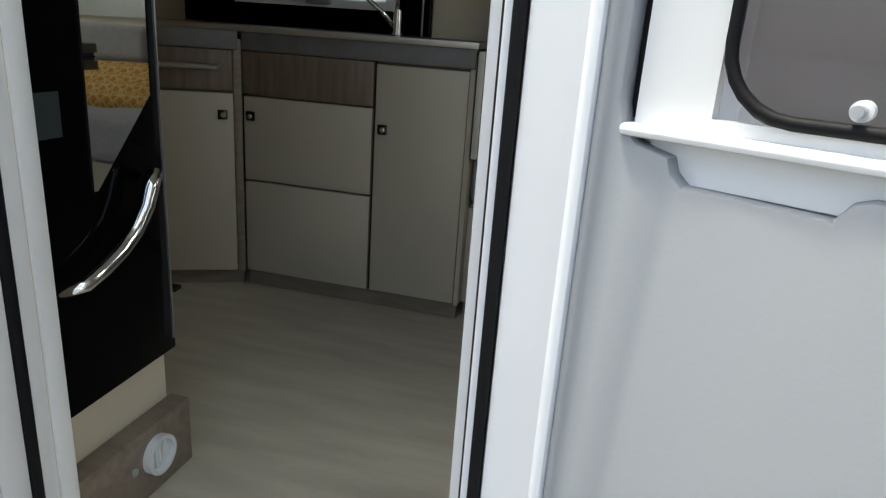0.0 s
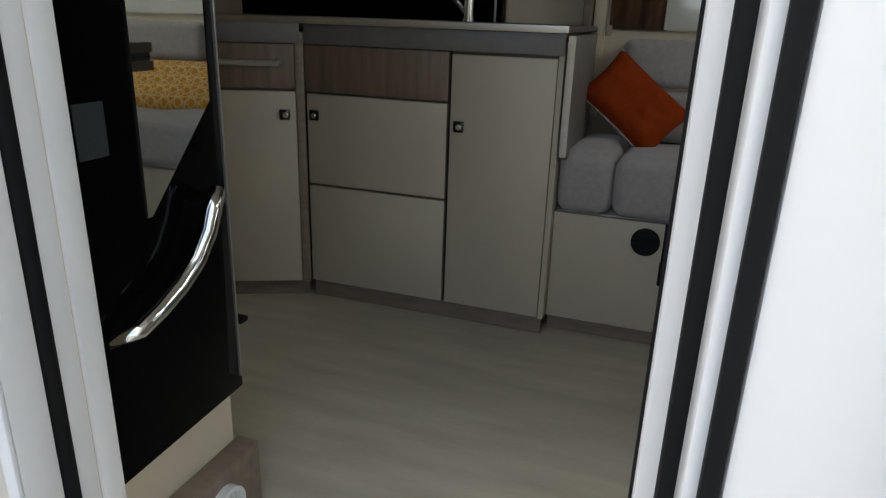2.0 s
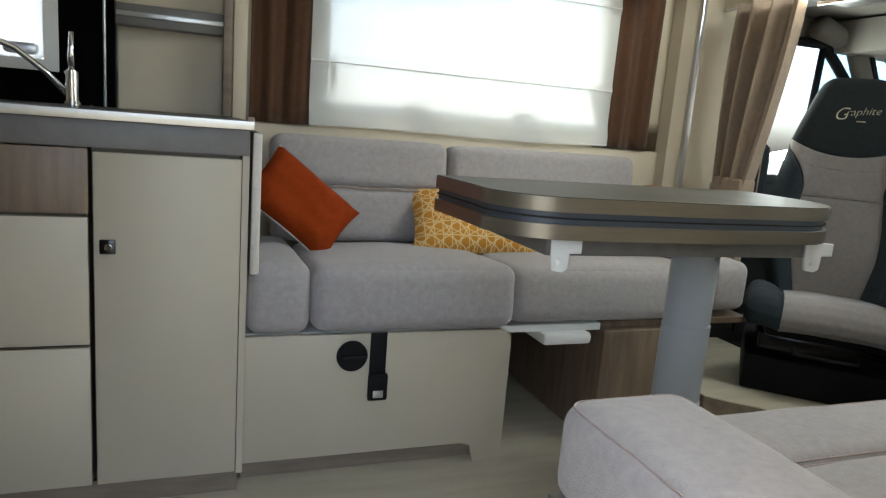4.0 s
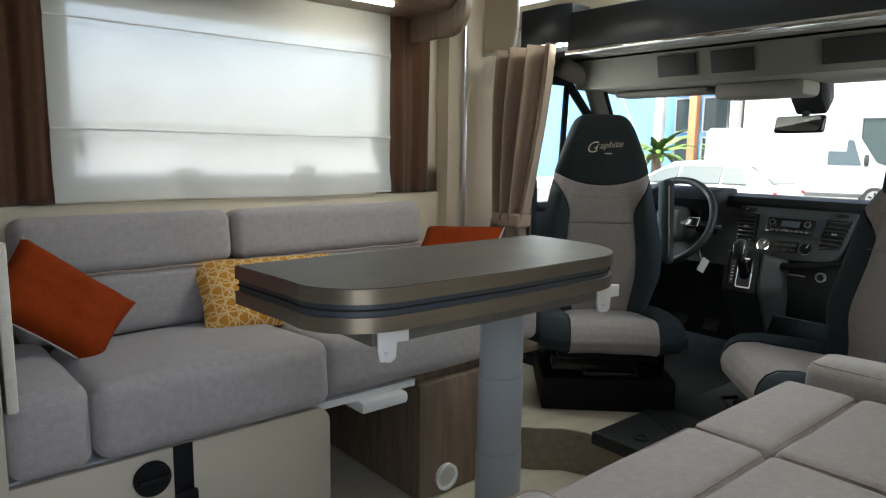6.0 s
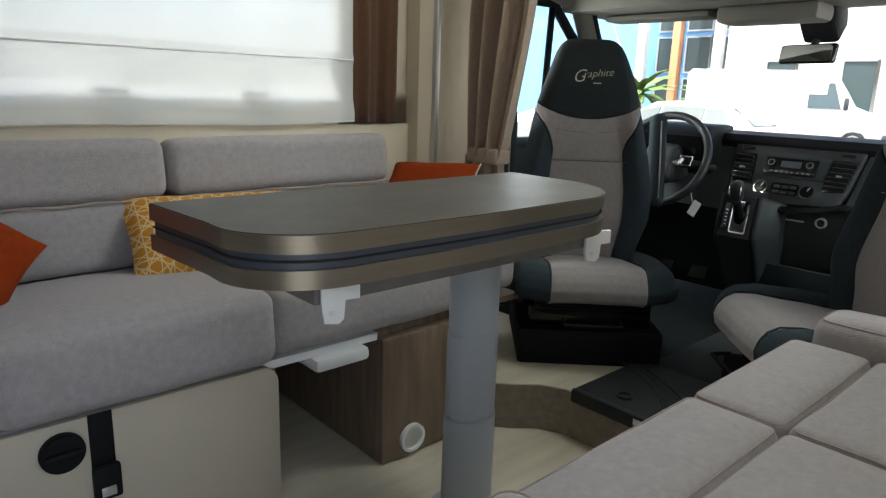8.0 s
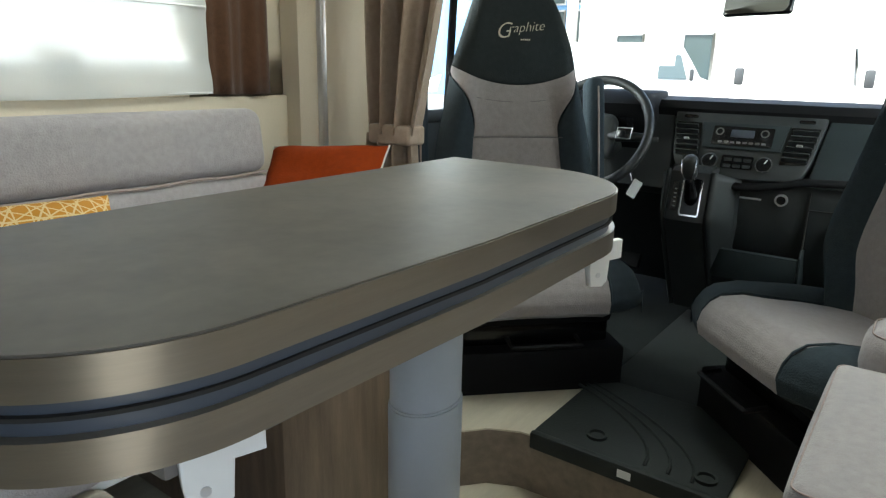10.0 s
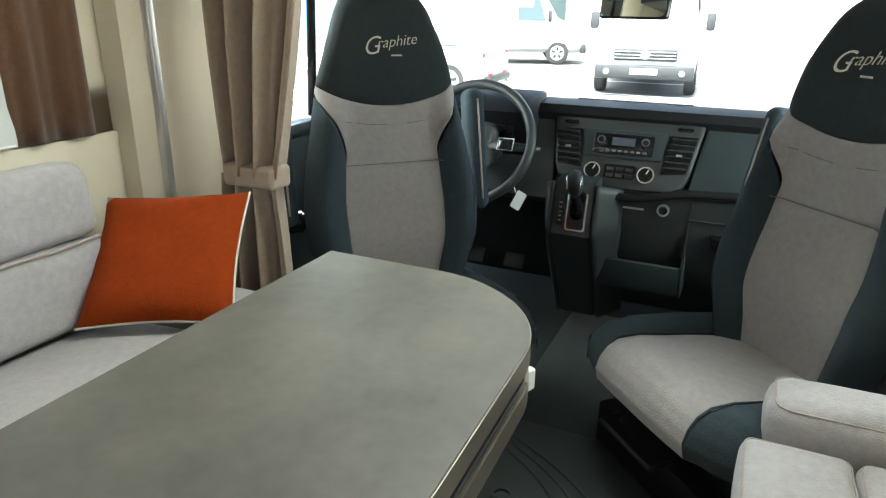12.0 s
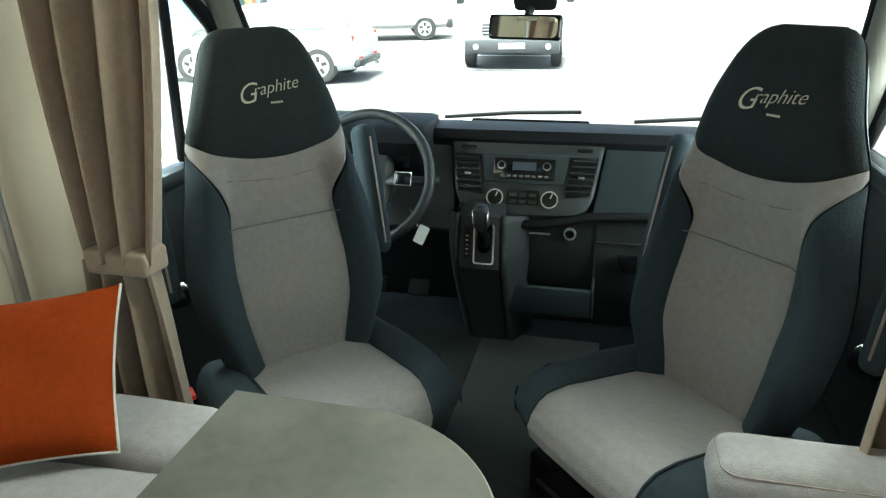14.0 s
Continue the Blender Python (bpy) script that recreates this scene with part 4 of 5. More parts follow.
def cab_seat(x, y, rz, label, belt):
    s = empty("swivel_chair", x, y, 0.15, rz)
    tagged(s, label, "seat", "cab seats")
    ZB, TILT_BACK = 0.335, math.tan(radians(8))

    def headline(u):
        return 0.500 - 0.05 * (1 - u * u)

    def inner(h):
        return 0.56 if h < 0.33 else min(1.0, 0.56 + 0.44 * ((h - 0.33) / 0.145) ** 1.6)

    def front(u, h):
        w = at(WID, h)
        bol = max(0, abs(u) - 0.55) / 0.45
        roll = 1 - max(0, (abs(u) - 0.72) / 0.28) ** 2.2
        y = -0.055 - (0.045 * math.sin(min(1, bol) * math.pi / 1.35)) * (1 if h < 0.42 else max(0, 1 - (h - 0.42) / 0.07))
        y = y * (0.35 + 0.65 * roll)
        if h > 0.66:
            y *= max(0.0, 1 - ((h - 0.66) / 0.068) ** 2 * 0.9)
        y -= 0.018 * math.exp(-((h - 0.12) / 0.09) ** 2)
        y -= 0.02 * math.exp(-((h - 0.58) / 0.08) ** 2)
        return Vector((u * w, y + h * TILT_BACK, ZB + h))

    def patch(u0, u1, h0, h1, nu, nh, crease=0.005):
        bm, grid = bmesh.new(), []
        for j in range(nh + 1):
            row = []
            for i in range(nu + 1):
                a, b = i / nu, j / nh
                b = 0.5 - 0.5 * math.cos(math.pi * b)
                a = 0.5 - 0.5 * math.cos(math.pi * a)
                um = (u0(b) + (u1(b) - u0(b)) * a)
                h = h0(um) + (h1(um) - h0(um)) * b
                h = max(-0.05, min(0.728, h))
                p = front(um, h)
                d = min(a * (1 - a) * 4 * abs(u1(b) - u0(b)) * 0.25, b * (1 - b) * 4 * 0.2)
                p.y += crease * math.exp(-d / 0.012)
                p += Vector((0, 0.0018 * noise.noise(p * 14), 0))
                row.append(bm.verts.new(p))
            grid.append(row)
        for j in range(nh):
            for i in range(nu):
                try:
                    bm.faces.new((grid[j][i], grid[j][i + 1], grid[j + 1][i + 1], grid[j + 1][i])).smooth = True
                except ValueError:
                    pass
        return bm

    def edge(b):
        u = 0.6
        for _ in range(12):
            u = inner(0.305 + (headline(u) - 0.305) * b)
        return u

    part("back_panel", patch(lambda b: -inner(0.305 * b), lambda b: inner(0.305 * b), lambda u: -0.05, lambda u: 0.305, 22, 22), "seat_cloth", s, "silver grey back panel")
    part("upper_panel", patch(lambda b: -edge(b), edge, lambda u: 0.305, headline, 22, 16), "seat_cloth", s, "silver grey upper panel")
    for sg in (-1, 1):
        part("side_bolster", patch(lambda b: sg * inner(0.478 * b), lambda b: sg * 1.0, lambda u: -0.05, lambda u: 0.478, 16, 30), "navy", s, "slate blue side bolster")
    head = part("headrest", patch(lambda b: -1.0, lambda b: 1.0, headline, lambda u: 0.728, 30, 22, 0.006), "headcloth", s, "charcoal headrest")
    # back shell
    bm, grid = bmesh.new(), []
    for j in range(31):
        h = 0.728 * j / 30
        row = []
        for i in range(17):
            u = -1 + 2 * i / 16
            f = front(u, h)
            k = (1 - u ** 4) ** 0.5 * (1 - max(0, (h - 0.6) / 0.128) ** 3)
            row.append(bm.verts.new((f.x, f.y + 0.012 + 0.10 * k, f.z)))
        grid.append(row)
    for j in range(30):
        for i in range(16):
            bm.faces.new((grid[j][i + 1], grid[j][i], grid[j + 1][i], grid[j + 1][i + 1])).smooth = True
    part("back_shell", bm, "navy", s)
    # embroidered word on the headrest
    for word, size, x0, z0 in (("G", 0.060, -0.070, -0.018), ("raphite", 0.037, -0.034, -0.006)):
        cu = bpy.data.curves.new("lettering", "FONT")
        cu.body, cu.size, cu.extrude, cu.shear, cu.offset = word, size, 0.001, 0.3, -0.0006
        ob = new("lettering", cu)
        dep = bpy.context.evaluated_depsgraph_get()
        me = bpy.data.meshes.new_from_object(ob.evaluated_get(dep))
        bpy.data.objects.remove(ob)
        me.materials.clear()
        me.materials.append(M["thread"])
        for q in me.vertices:
            lx, lz = x0 + q.co.x, z0 + q.co.y
            h = 0.60 + lz + 0.10 * lx
            p = front(lx / at(WID, h), h)
            q.co = Vector((p.x, p.y - 0.0012 - q.co.z, p.z))
        w = new("lettering", me)
        w.parent = head
        tagged(w, "cream embroidered lettering")
    bm = bmesh.new()
    for i in range(5):
        p = front(0.02 + 0.035 * i, 0.572)
        box(p.x, p.x + 0.004, p.y - 0.002, p.y, p.z, p.z + 0.004, bm=bm)
    part("small_lettering", bm, "thread", head)
    for hgt in (0.305, 0.415):
        part("seam", tube([front(-0.6 + 1.2 * i / 14, hgt - (0.012 * (1 - (-1 + i / 7) ** 2) if hgt > 0.4 else 0)) + Vector((0, 0.001, 0)) for i in range(15)], 0.0012, 5), "seam", s, smooth=True)
    # seat pad, raised towards its front edge
    squab = pose(0, -0.25, 0.318, -6) @ pose(0, 0.25, -0.34)

    def pad(x0, x1, nu, bulge, drop):
        bm, grid = bmesh.new(), []
        prof = [(0.03, 0.30), (0.02, 0.338), (-0.10, 0.345), (-0.24, 0.352), (-0.32, 0.356), (-0.375, 0.349), (-0.40, 0.332), (-0.415, 0.308), (-0.42, 0.28), (-0.41, 0.252), (-0.37, 0.234), (-0.1, 0.23)]
        fine = []
        for (a, b), (c, d) in zip(prof, prof[1:]):
            for k in range(4):
                fine.append((a + (c - a) * k / 4, b + (d - b) * k / 4))
        for q, (yy, zz) in enumerate(fine):
            row = []
            for i in range(nu + 1):
                a = i / nu
                xx = x0 + (x1 - x0) * a
                e = math.sin(math.pi * a) ** 0.5
                out = abs(xx) / 0.262
                phi = max(0, (abs(xx) - 0.212) / 0.05) * math.pi / 2
                y2 = yy + (0.06 * out ** 3 if yy < -0.3 else 0)
                swell = bulge * max(0.15, min(1, (yy + 0.46) / 0.3))
                z2 = zz + swell * e * (1 if zz > 0.29 else 0.2) - drop * (1 - math.cos(phi)) * (1 if zz > 0.29 else -0.4) - 0.006 * (1 - e)
                p = Vector((math.copysign(min(abs(xx), 0.212) + 0.045 * math.sin(phi), xx), y2, z2))
                p.z += 0.002 * noise.noise(p * 12)
                row.append(bm.verts.new(p))
            grid.append(row)
        for j in range(len(grid) - 1):
            for i in range(nu):
                bm.faces.new((grid[j][i], grid[j][i + 1], grid[j + 1][i + 1], grid[j + 1][i])).smooth = True
        bmesh.ops.recalc_face_normals(bm, faces=bm.faces)
        return moved(bm, squab)
    part("seat_pad", pad(-0.15, 0.15, 18, 0.006, 0.0), "seat_cloth", s, "silver grey seat pad")
    part("side_pad", pad(-0.262, -0.152, 16, 0.022, 0.055), "navy", s, "slate blue side pad")
    part("side_pad", pad(0.152, 0.262, 16, 0.022, 0.055), "navy", s, "slate blue side pad")
    for sg in (-1, 1):
        part("seam", moved(tube([(sg * 0.151, y, z) for y, z in ((-0.02, 0.341), (-0.10, 0.3445), (-0.24, 0.3515), (-0.31, 0.3555), (-0.362, 0.349), (-0.388, 0.332), (-0.402, 0.308), (-0.407, 0.28), (-0.397, 0.252))], 0.0028, 6), squab), "navy", s, smooth=True)
    part("seat_tray", box(-0.19, 0.19, -0.35, 0.05, 0.19, 0.28, 0.02), "rubber", s)
    part("turntable", box(-0.20, 0.20, -0.30, 0.06, 0.12, 0.19, 0.01), "dash_black", s)
    part("plinth", box(-0.235, 0.235, -0.34, 0.10, -0.002, 0.12, 0.01), "rubber", s, "black seat plinth")
    part("lever", tube([(-0.1, -0.37, 0.17), (-0.1, -0.42, 0.165), (0.08, -0.42, 0.165), (0.08, -0.37, 0.17)], 0.006, 8), "rubber", s, smooth=True)
    bx = belt * 0.285
    part("buckle", box(bx - 0.012, bx + 0.012, -0.10, -0.06, 0.12, 0.30, 0.004), "dash_black", s)
    part("buckle_button", box(bx - 0.009, bx + 0.009, -0.1015, -0.0605, 0.296, 0.308, 0.002), "red", s, "red release button")
    for sg in (-1, 1):
        a = part("armrest", moved(cushion(0.026, 0.04, 0.17, 0.024, 0.002, 8, 0.001, 3), pose(sg * 0.272, 0.085, ZB + 0.305, -12)), "navy", s, "folded-up slate blue armrest", smooth=True)
        part("armrest_zip", moved(tube([(0, -0.040, -0.14), (0, -0.0415, -0.05), (0, -0.0415, 0.05), (0, -0.040, 0.14)], 0.003, 5), pose(sg * 0.272, 0.085, ZB + 0.305, -12)), "piping", a, smooth=True)
        part("armrest_hinge", moved(disc(0.03, 0.05, 20, 0.006, "x"), pose(sg * 0.255, 0.055, ZB + 0.15)), "dash_black", s)
    return s


cab_seat(1.69, 2.17, -44, "grey and slate blue driver seat turned to the living area", -1)
cab_seat(1.70, 1.16, -136, "grey and slate blue passenger seat turned to the living area", 1)
# ---- cab: curtains, beam, headliner, windscreen, dashboard ----
def tie_curtain(x, y, side, label):
    c = empty("cab_curtain", x, y, 1.435, 90)
    tagged(c, label, "curtain", "cab curtains")
    lean = Matrix(((1, 0, -0.095 * side, -0.06 * side), (0, 1, 0, 0), (0, 0, 1, 0), (0, 0, 0, 1)))
    up = lambda t: 1 - 0.42 * t * t
    part("cloth", moved(drape(0.26, 0.63, 3.4, 0.032, 130, 18, up, x), lean), "taupe", c, smooth=True)
    low = lambda t: 0.58 + 0.26 * t
    part("lower_cloth", moved(drape(0.26, 0.42, 3.4, 0.028, 130, 14, low, x), pose(0.01 * side, 0, -0.63)), "taupe", c, smooth=True)
    part("tie_band", moved(cushion(0.072, 0.036, 0.026, 0.010, 0, 6, 0.002), pose(0, 0, -0.63)), "taupe", c, "taupe tie band", smooth=True)
    return c


tie_curtain(1.37, 2.35, 1, "taupe curtain tied back beside the driver seat")
tie_curtain(1.40, 0.91, -1, "taupe curtain tied back beside the passenger seat")

beam = tagged(empty("overhead_beam"), "glossy anthracite beam over the cab with a chrome strip", "beam")
part("beam_body", box(1.40, 1.52, 0.78, 2.14, 1.405, 1.54, 0.012), "beam", beam)
part("chrome_strip", box(1.394, 1.4, 0.78, 2.14, 1.397, 1.41, 0.002), "chrome", beam)
cs = part("corner_shelf", prism([(1.43, 2.36), (1.385, 2.34), (1.385, 2.16), (1.405, 2.12), (1.56, 2.12), (1.56, 2.36)], 1.438, 1.57, "z", 0.006), "beam", beam, "anthracite corner shelf")
for k in range(5):
    part("spot", moved(disc(0.009, 0.008, 12, 0, "z"), pose(1.40 + 0.004 * k, 2.29 - 0.036 * k, 1.434)), "led", cs, "small lit spot")
part("shelf_light", box(1.41, 1.425, 2.14, 2.26, 1.442, 1.449), "led", beam)
structure("wall_over_cab", box(1.50, 1.54, RIGHT, LEFT, 1.54, 1.62), "wall", "cream trim above the beam")
# sloping roof with skylight
roof = tagged(empty("skylight"), "large sloping skylight over the cab", "skylight", kind="structure")
SL = pose(1.50, 0, 1.97, 0, 24)
part("roof_panel", moved(box(0.70, 1.3, RIGHT - 0.03, LEFT + 0.03, 0, 0.04), SL), "headliner", roof)
for a0, a1, b0, b1 in ((0, 0.12, RIGHT - 0.03, LEFT + 0.03), (0.12, 0.70, RIGHT - 0.03, 0.95), (0.12, 0.70, 2.24, LEFT + 0.03)):
    part("roof_panel", moved(box(a0, a1, b0, b1, 0, 0.04), SL), "headliner", roof)
part("skylight_frame", moved(tube([(0.12, 0.95, 0.0), (0.70, 0.95, 0.0), (0.70, 2.24, 0.0), (0.12, 2.24, 0.0)], 0.018, 8, True), SL), "white", roof, smooth=True)
q = part("skylight_pane", moved(box(0.12, 0.70, 0.95, 2.24, 0.02, 0.026), SL), "pane", roof)
q.visible_shadow = False
# headliner and overhead console
hl = tagged(empty("headliner"), "stone grey cab headliner with visors and dark slabs as storage recess shade", "headliner", kind="structure")
part("shelf", box(1.56, 2.12, 0.80, 2.55, 1.46, 1.48, 0.01), "headliner", hl)
part("console", prism([(1.93, 1.335), (2.28, 1.33), (2.40, 1.375), (1.95, 1.46), (1.90, 1.45)], 0.82, 2.52, "y", 0.004), "headliner", hl)
# near-black slabs on the console face stand in for shade inside storage recesses
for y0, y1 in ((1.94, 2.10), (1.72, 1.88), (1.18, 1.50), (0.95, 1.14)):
    part("storage_shade", moved(box(-0.004, 0.004, y0, y1, 0.008, 0.088, 0.003), pose(1.923, 0, 1.350, 0, -14.6)), "shadow", hl, "dark slab for the shade in a storage recess")
for y0, y1 in ((1.98, 2.42), (0.92, 1.36)):
    part("sun_visor", box(2.08, 2.20, y0, y1, 1.305, 1.328, 0.010), "headliner", hl, "folded sun visor")
part("lamp_housing", box(2.05, 2.2, 1.60, 1.94, 1.275, 1.335, 0.02), "headliner", hl)
rm = tagged(empty("rear_view_mirror"), "black rear-view mirror on the windscreen", "mirror")
part("sensor_housing", prism([(2.20, 1.34), (2.32, 1.34), (2.34, 1.28), (2.28, 1.22), (2.22, 1.27)], 1.60, 1.72, "y", 0.014), "rubber", rm)
part("stalk", tube([(2.28, 1.67, 1.235), (2.245, 1.68, 1.19)], 0.012, 10), "dash", rm, smooth=True)
part("housing", moved(cushion(0.012, 0.108, 0.033, 0.011, 0, 6, 0.0), pose(2.237, 1.682, 1.180, 0, 8, -18)), "dash_black", rm, smooth=True)
part("mirror_face", moved(prism(rounded(-0.101, 0.101, -0.027, 0.027, 0.018), -0.0135, -0.0125, "x"), pose(2.237, 1.682, 1.180, 0, 8, -18)), "mirror", rm, "mirror glass")

# windscreen, pillars, side doors
ws = tagged(empty("windscreen"), "wide raked clear windscreen", "windscreen", kind="structure")
g = part("pane", slab([(2.74, 0.80, 0.81), (2.74, 2.56, 0.81), (2.17, 2.46, 1.36), (2.17, 0.90, 1.36)], 0.005), "pane", ws)
g.visible_shadow = False
for sg in (-1, 1):
    pts = [(2.53, 0.92, 0.78), (2.26, 0.875, 1.08), (2.02, 0.82, 1.37), (1.80, 0.81, 1.42)]
    part("pillar", tube([(x, 1.68 + sg * y, z) for x, y, z in pts], [0.045, 0.04, 0.04, 0.045], 12), "headliner", ws, "stone grey pillar trim", smooth=True)
    part("pillar_seal", tube([(x + 0.02, 1.68 + sg * (y - 0.035), z + 0.012) for x, y, z in pts[:3]], 0.012, 8), "rubber", ws, smooth=True)
for sgn, yy, lab in ((1, 2.60, "driver door with a clear window"), (-1, 0.735, "passenger door with a clear window")):
    dd = tagged(empty("cab_door"), lab, "door", "cab doors", kind="structure")
    part("door_panel", box(1.50, 2.75, yy - 0.03, yy + 0.03, 0.1, 0.84, 0.01), "dash", dd)
    part("door_sill", box(1.50, 2.75, yy - 0.05, yy - 0.03, 0.80, 0.845, 0.008) if sgn > 0 else box(1.50, 2.75, yy + 0.03, yy + 0.05, 0.80, 0.845, 0.008), "dash", dd)
    part("window_frame", tube([(1.52, yy, 0.85), (1.54, yy - sgn * 0.05, 1.36), (1.90, yy - sgn * 0.055, 1.37), (2.12, yy - sgn * 0.035, 1.20), (2.36, yy, 0.94), (2.42, yy, 0.85)], 0.022, 8), "rubber", dd, smooth=True)
    part("quarter_bar", tube([(1.93, yy - sgn * 0.01, 0.85), (1.90, yy - sgn * 0.055, 1.36)], 0.014, 8), "rubber", dd, smooth=True)
    gp = part("pane", slab([(1.52, yy, 0.85), (2.42, yy, 0.85), (2.12, yy - sgn * 0.035, 1.20), (1.90, yy - sgn * 0.055, 1.37), (1.54, yy - sgn * 0.05, 1.37)], 0.004), "pane", dd)
    gp.visible_shadow = False
    part("roof_side", box(1.50, 2.3, yy - 0.05, yy + 0.05, 1.38, 1.60), "headliner", dd)
    part("rear_pillar", box(1.46, 1.54, yy - 0.07 if sgn > 0 else yy - 0.03, yy + 0.03 if sgn > 0 else yy + 0.07, 0.1, 1.60), "dash", dd)
    mm = tagged(empty("wing_mirror"), "black wing mirror outside the cab window", "mirror", "wing mirrors")
    part("housing", moved(cushion(0.05, 0.09, 0.14, 0.04, 0, 6, 0), pose(2.52, yy + sgn * 0.20, 1.02)), "dash", mm, smooth=True)
    part("mirror_face", moved(prism(rounded(-0.075, 0.075, -0.12, 0.12, 0.03), -0.052, -0.050, "x"), pose(2.52, yy + sgn * 0.20, 1.02)), "mirror", mm)
    part("arm", tube([(2.52, yy + sgn * 0.02, 0.90), (2.52, yy + sgn * 0.16, 0.93)], 0.025, 8), "dash", mm, smooth=True)
bonnet = tagged(empty("bonnet"), "white bonnet in front of the windscreen", "bonnet")
part("panel", prism([(3.0, 0.745), (3.25, 0.70), (3.7, 0.56), (3.75, 0.2), (2.95, 0.2)], 0.80, 2.56, "y", 0.01), "car_paint", bonnet)
part("cowl", box(2.70, 3.02, 0.80, 2.56, 0.69, 0.745, 0.006), "dash", bonnet, "black scuttle panel")
for y in (2.1, 1.35):
    part("wiper", tube([(3.01, y, 0.78), (2.985, y - 0.3, 0.81), (2.97, y - 0.55, 0.82)], 0.008, 6), "rubber", bonnet, "black wiper", smooth=True)

# dashboard
db = tagged(empty("dashboard"), "black and slate moulded dashboard with radio, vents and lever console", "dashboard")
DX = 2.19
CM = pose(2.176, 1.669, 0.712, 0, 26)


def face(points, lo, hi, bevel=0.0):
    """A shape on the dashboard's leaning front: sideways and upwards from the heater dials, lo to hi deep."""
    return moved(prism(points, lo, hi, "x", bevel), CM)


part("top_pad", prism([(2.243, 0.868), (2.262, 0.892), (2.34, 0.903), (2.47, 0.876), (2.47, 0.74), (2.30, 0.74)], 0.80, 2.56, "y", 0.008), "rubber", db)
part("screen_shelf", prism([(2.471, 0.874), (2.72, 0.815), (2.72, 0.72), (2.471, 0.74)], 0.90, 2.46, "y", 0.004), "rubber", db)
part("passenger_panel", face([(-0.83, -0.03), (-0.83, 0.160), (-0.226, 0.160), (-0.208, 0.03), (-0.20, -0.03)], 0.008, 0.09, 0.006), "dash_teal", db, "dark slate passenger panel")
part("driver_panel", face([(0.208, 0.03), (0.226, 0.160), (0.89, 0.160), (0.89, -0.10), (0.19, -0.10)], 0.012, 0.09, 0.006), "dash", db)
part("lower_body", prism([(2.168, 0.664), (2.26, 0.71), (2.50, 0.70), (2.50, 0.2), (2.42, 0.2), (2.29, 0.33), (2.195, 0.45), (2.172, 0.56)], 0.80, 1.86, "y", 0.006), "dash", db)
part("knee_panel", prism([(2.22, 0.66), (2.50, 0.70), (2.56, 0.2), (2.52, 0.2), (2.40, 0.42)], 1.86, 2.56, "y", 0.008), "dash", db)
part("trim_lip", tube([(2.150, 1.85, 0.690), (2.146, 1.80, 0.668), (2.143, 1.73, 0.654), (2.143, 1.63, 0.648), (2.147, 1.55, 0.660), (2.150, 1.47, 0.680), (2.154, 1.33, 0.687), (2.158, 0.84, 0.690)], 0.009, 8, flat=1.5), "rubber", db, "dark moulded lip", smooth=True)
cc = part("centre_console", face([(-0.15, -0.041), (0, -0.048), (0.15, -0.041), (0.182, -0.024), (0.200, 0.02), (0.221, 0.160), (0.214, 0.166), (-0.214, 0.166), (-0.221, 0.160), (-0.200, 0.02), (-0.182, -0.024)], 0.0, 0.07, 0.006), "dash", db)
part("radio_bezel", face([(-0.113, 0.046), (0.113, 0.046), (0.126, 0.130), (-0.126, 0.130)], -0.007, -0.0005, 0.003), "dash_teal", cc, "grey radio surround")
rad = part("radio", face(rounded(-0.088, 0.088, 0.056, 0.117, 0.004), -0.011, -0.0075, 0.001), "dash_black", cc, "black car radio")
part("radio_display", face(rounded(-0.034, 0.034, 0.082, 0.106, 0.002), -0.0125, -0.0112), "stripe", rad)
for y in (0.065, -0.065):
    part("radio_dial", moved(ring(0.0125, 0.004, 0.012, "x"), CM @ pose(-0.016, y, 0.094)), "chrome", rad, "small chrome dial")
    part("dial_cap", moved(disc(0.0085, 0.010, 16, 0.001, "x"), CM @ pose(-0.016, y, 0.094)), "dash_black", rad)
for k in range(8):
    part("radio_key", face(rounded(-0.071 + 0.018 * k, -0.059 + 0.018 * k, 0.062, 0.068, 0.001), -0.0135, -0.0112), "fascia", rad)
for y in (0.0785, -0.0785):
    r = part("heater_dial", moved(ring(0.025, 0.004, 0.014, "x"), CM @ pose(-0.007, y, 0)), "chrome", cc, "chrome-ringed heater dial")
    part("dial_face", moved(disc(0.021, 0.012, 24, 0.002, "x"), CM @ pose(-0.007, y, 0)), "dash_black", r)
    part("dial_pointer", moved(box(-0.0012, 0.0012, -0.0012, 0.0012, 0.004, 0.018), CM @ pose(-0.0142, y, 0, 25)), "white", r)
hp2 = part("heater_panel", face(rounded(-0.046, 0.046, -0.016, 0.026, 0.006), -0.003, -0.0005), "dash_black", cc)
for k in range(3):
    for z in (-0.008, 0.012):
        part("heater_key", face(rounded(-0.040 + 0.028 * k, -0.018 + 0.028 * k, z - 0.005, z + 0.005, 0.002), -0.005, -0.0032), "dash", hp2)
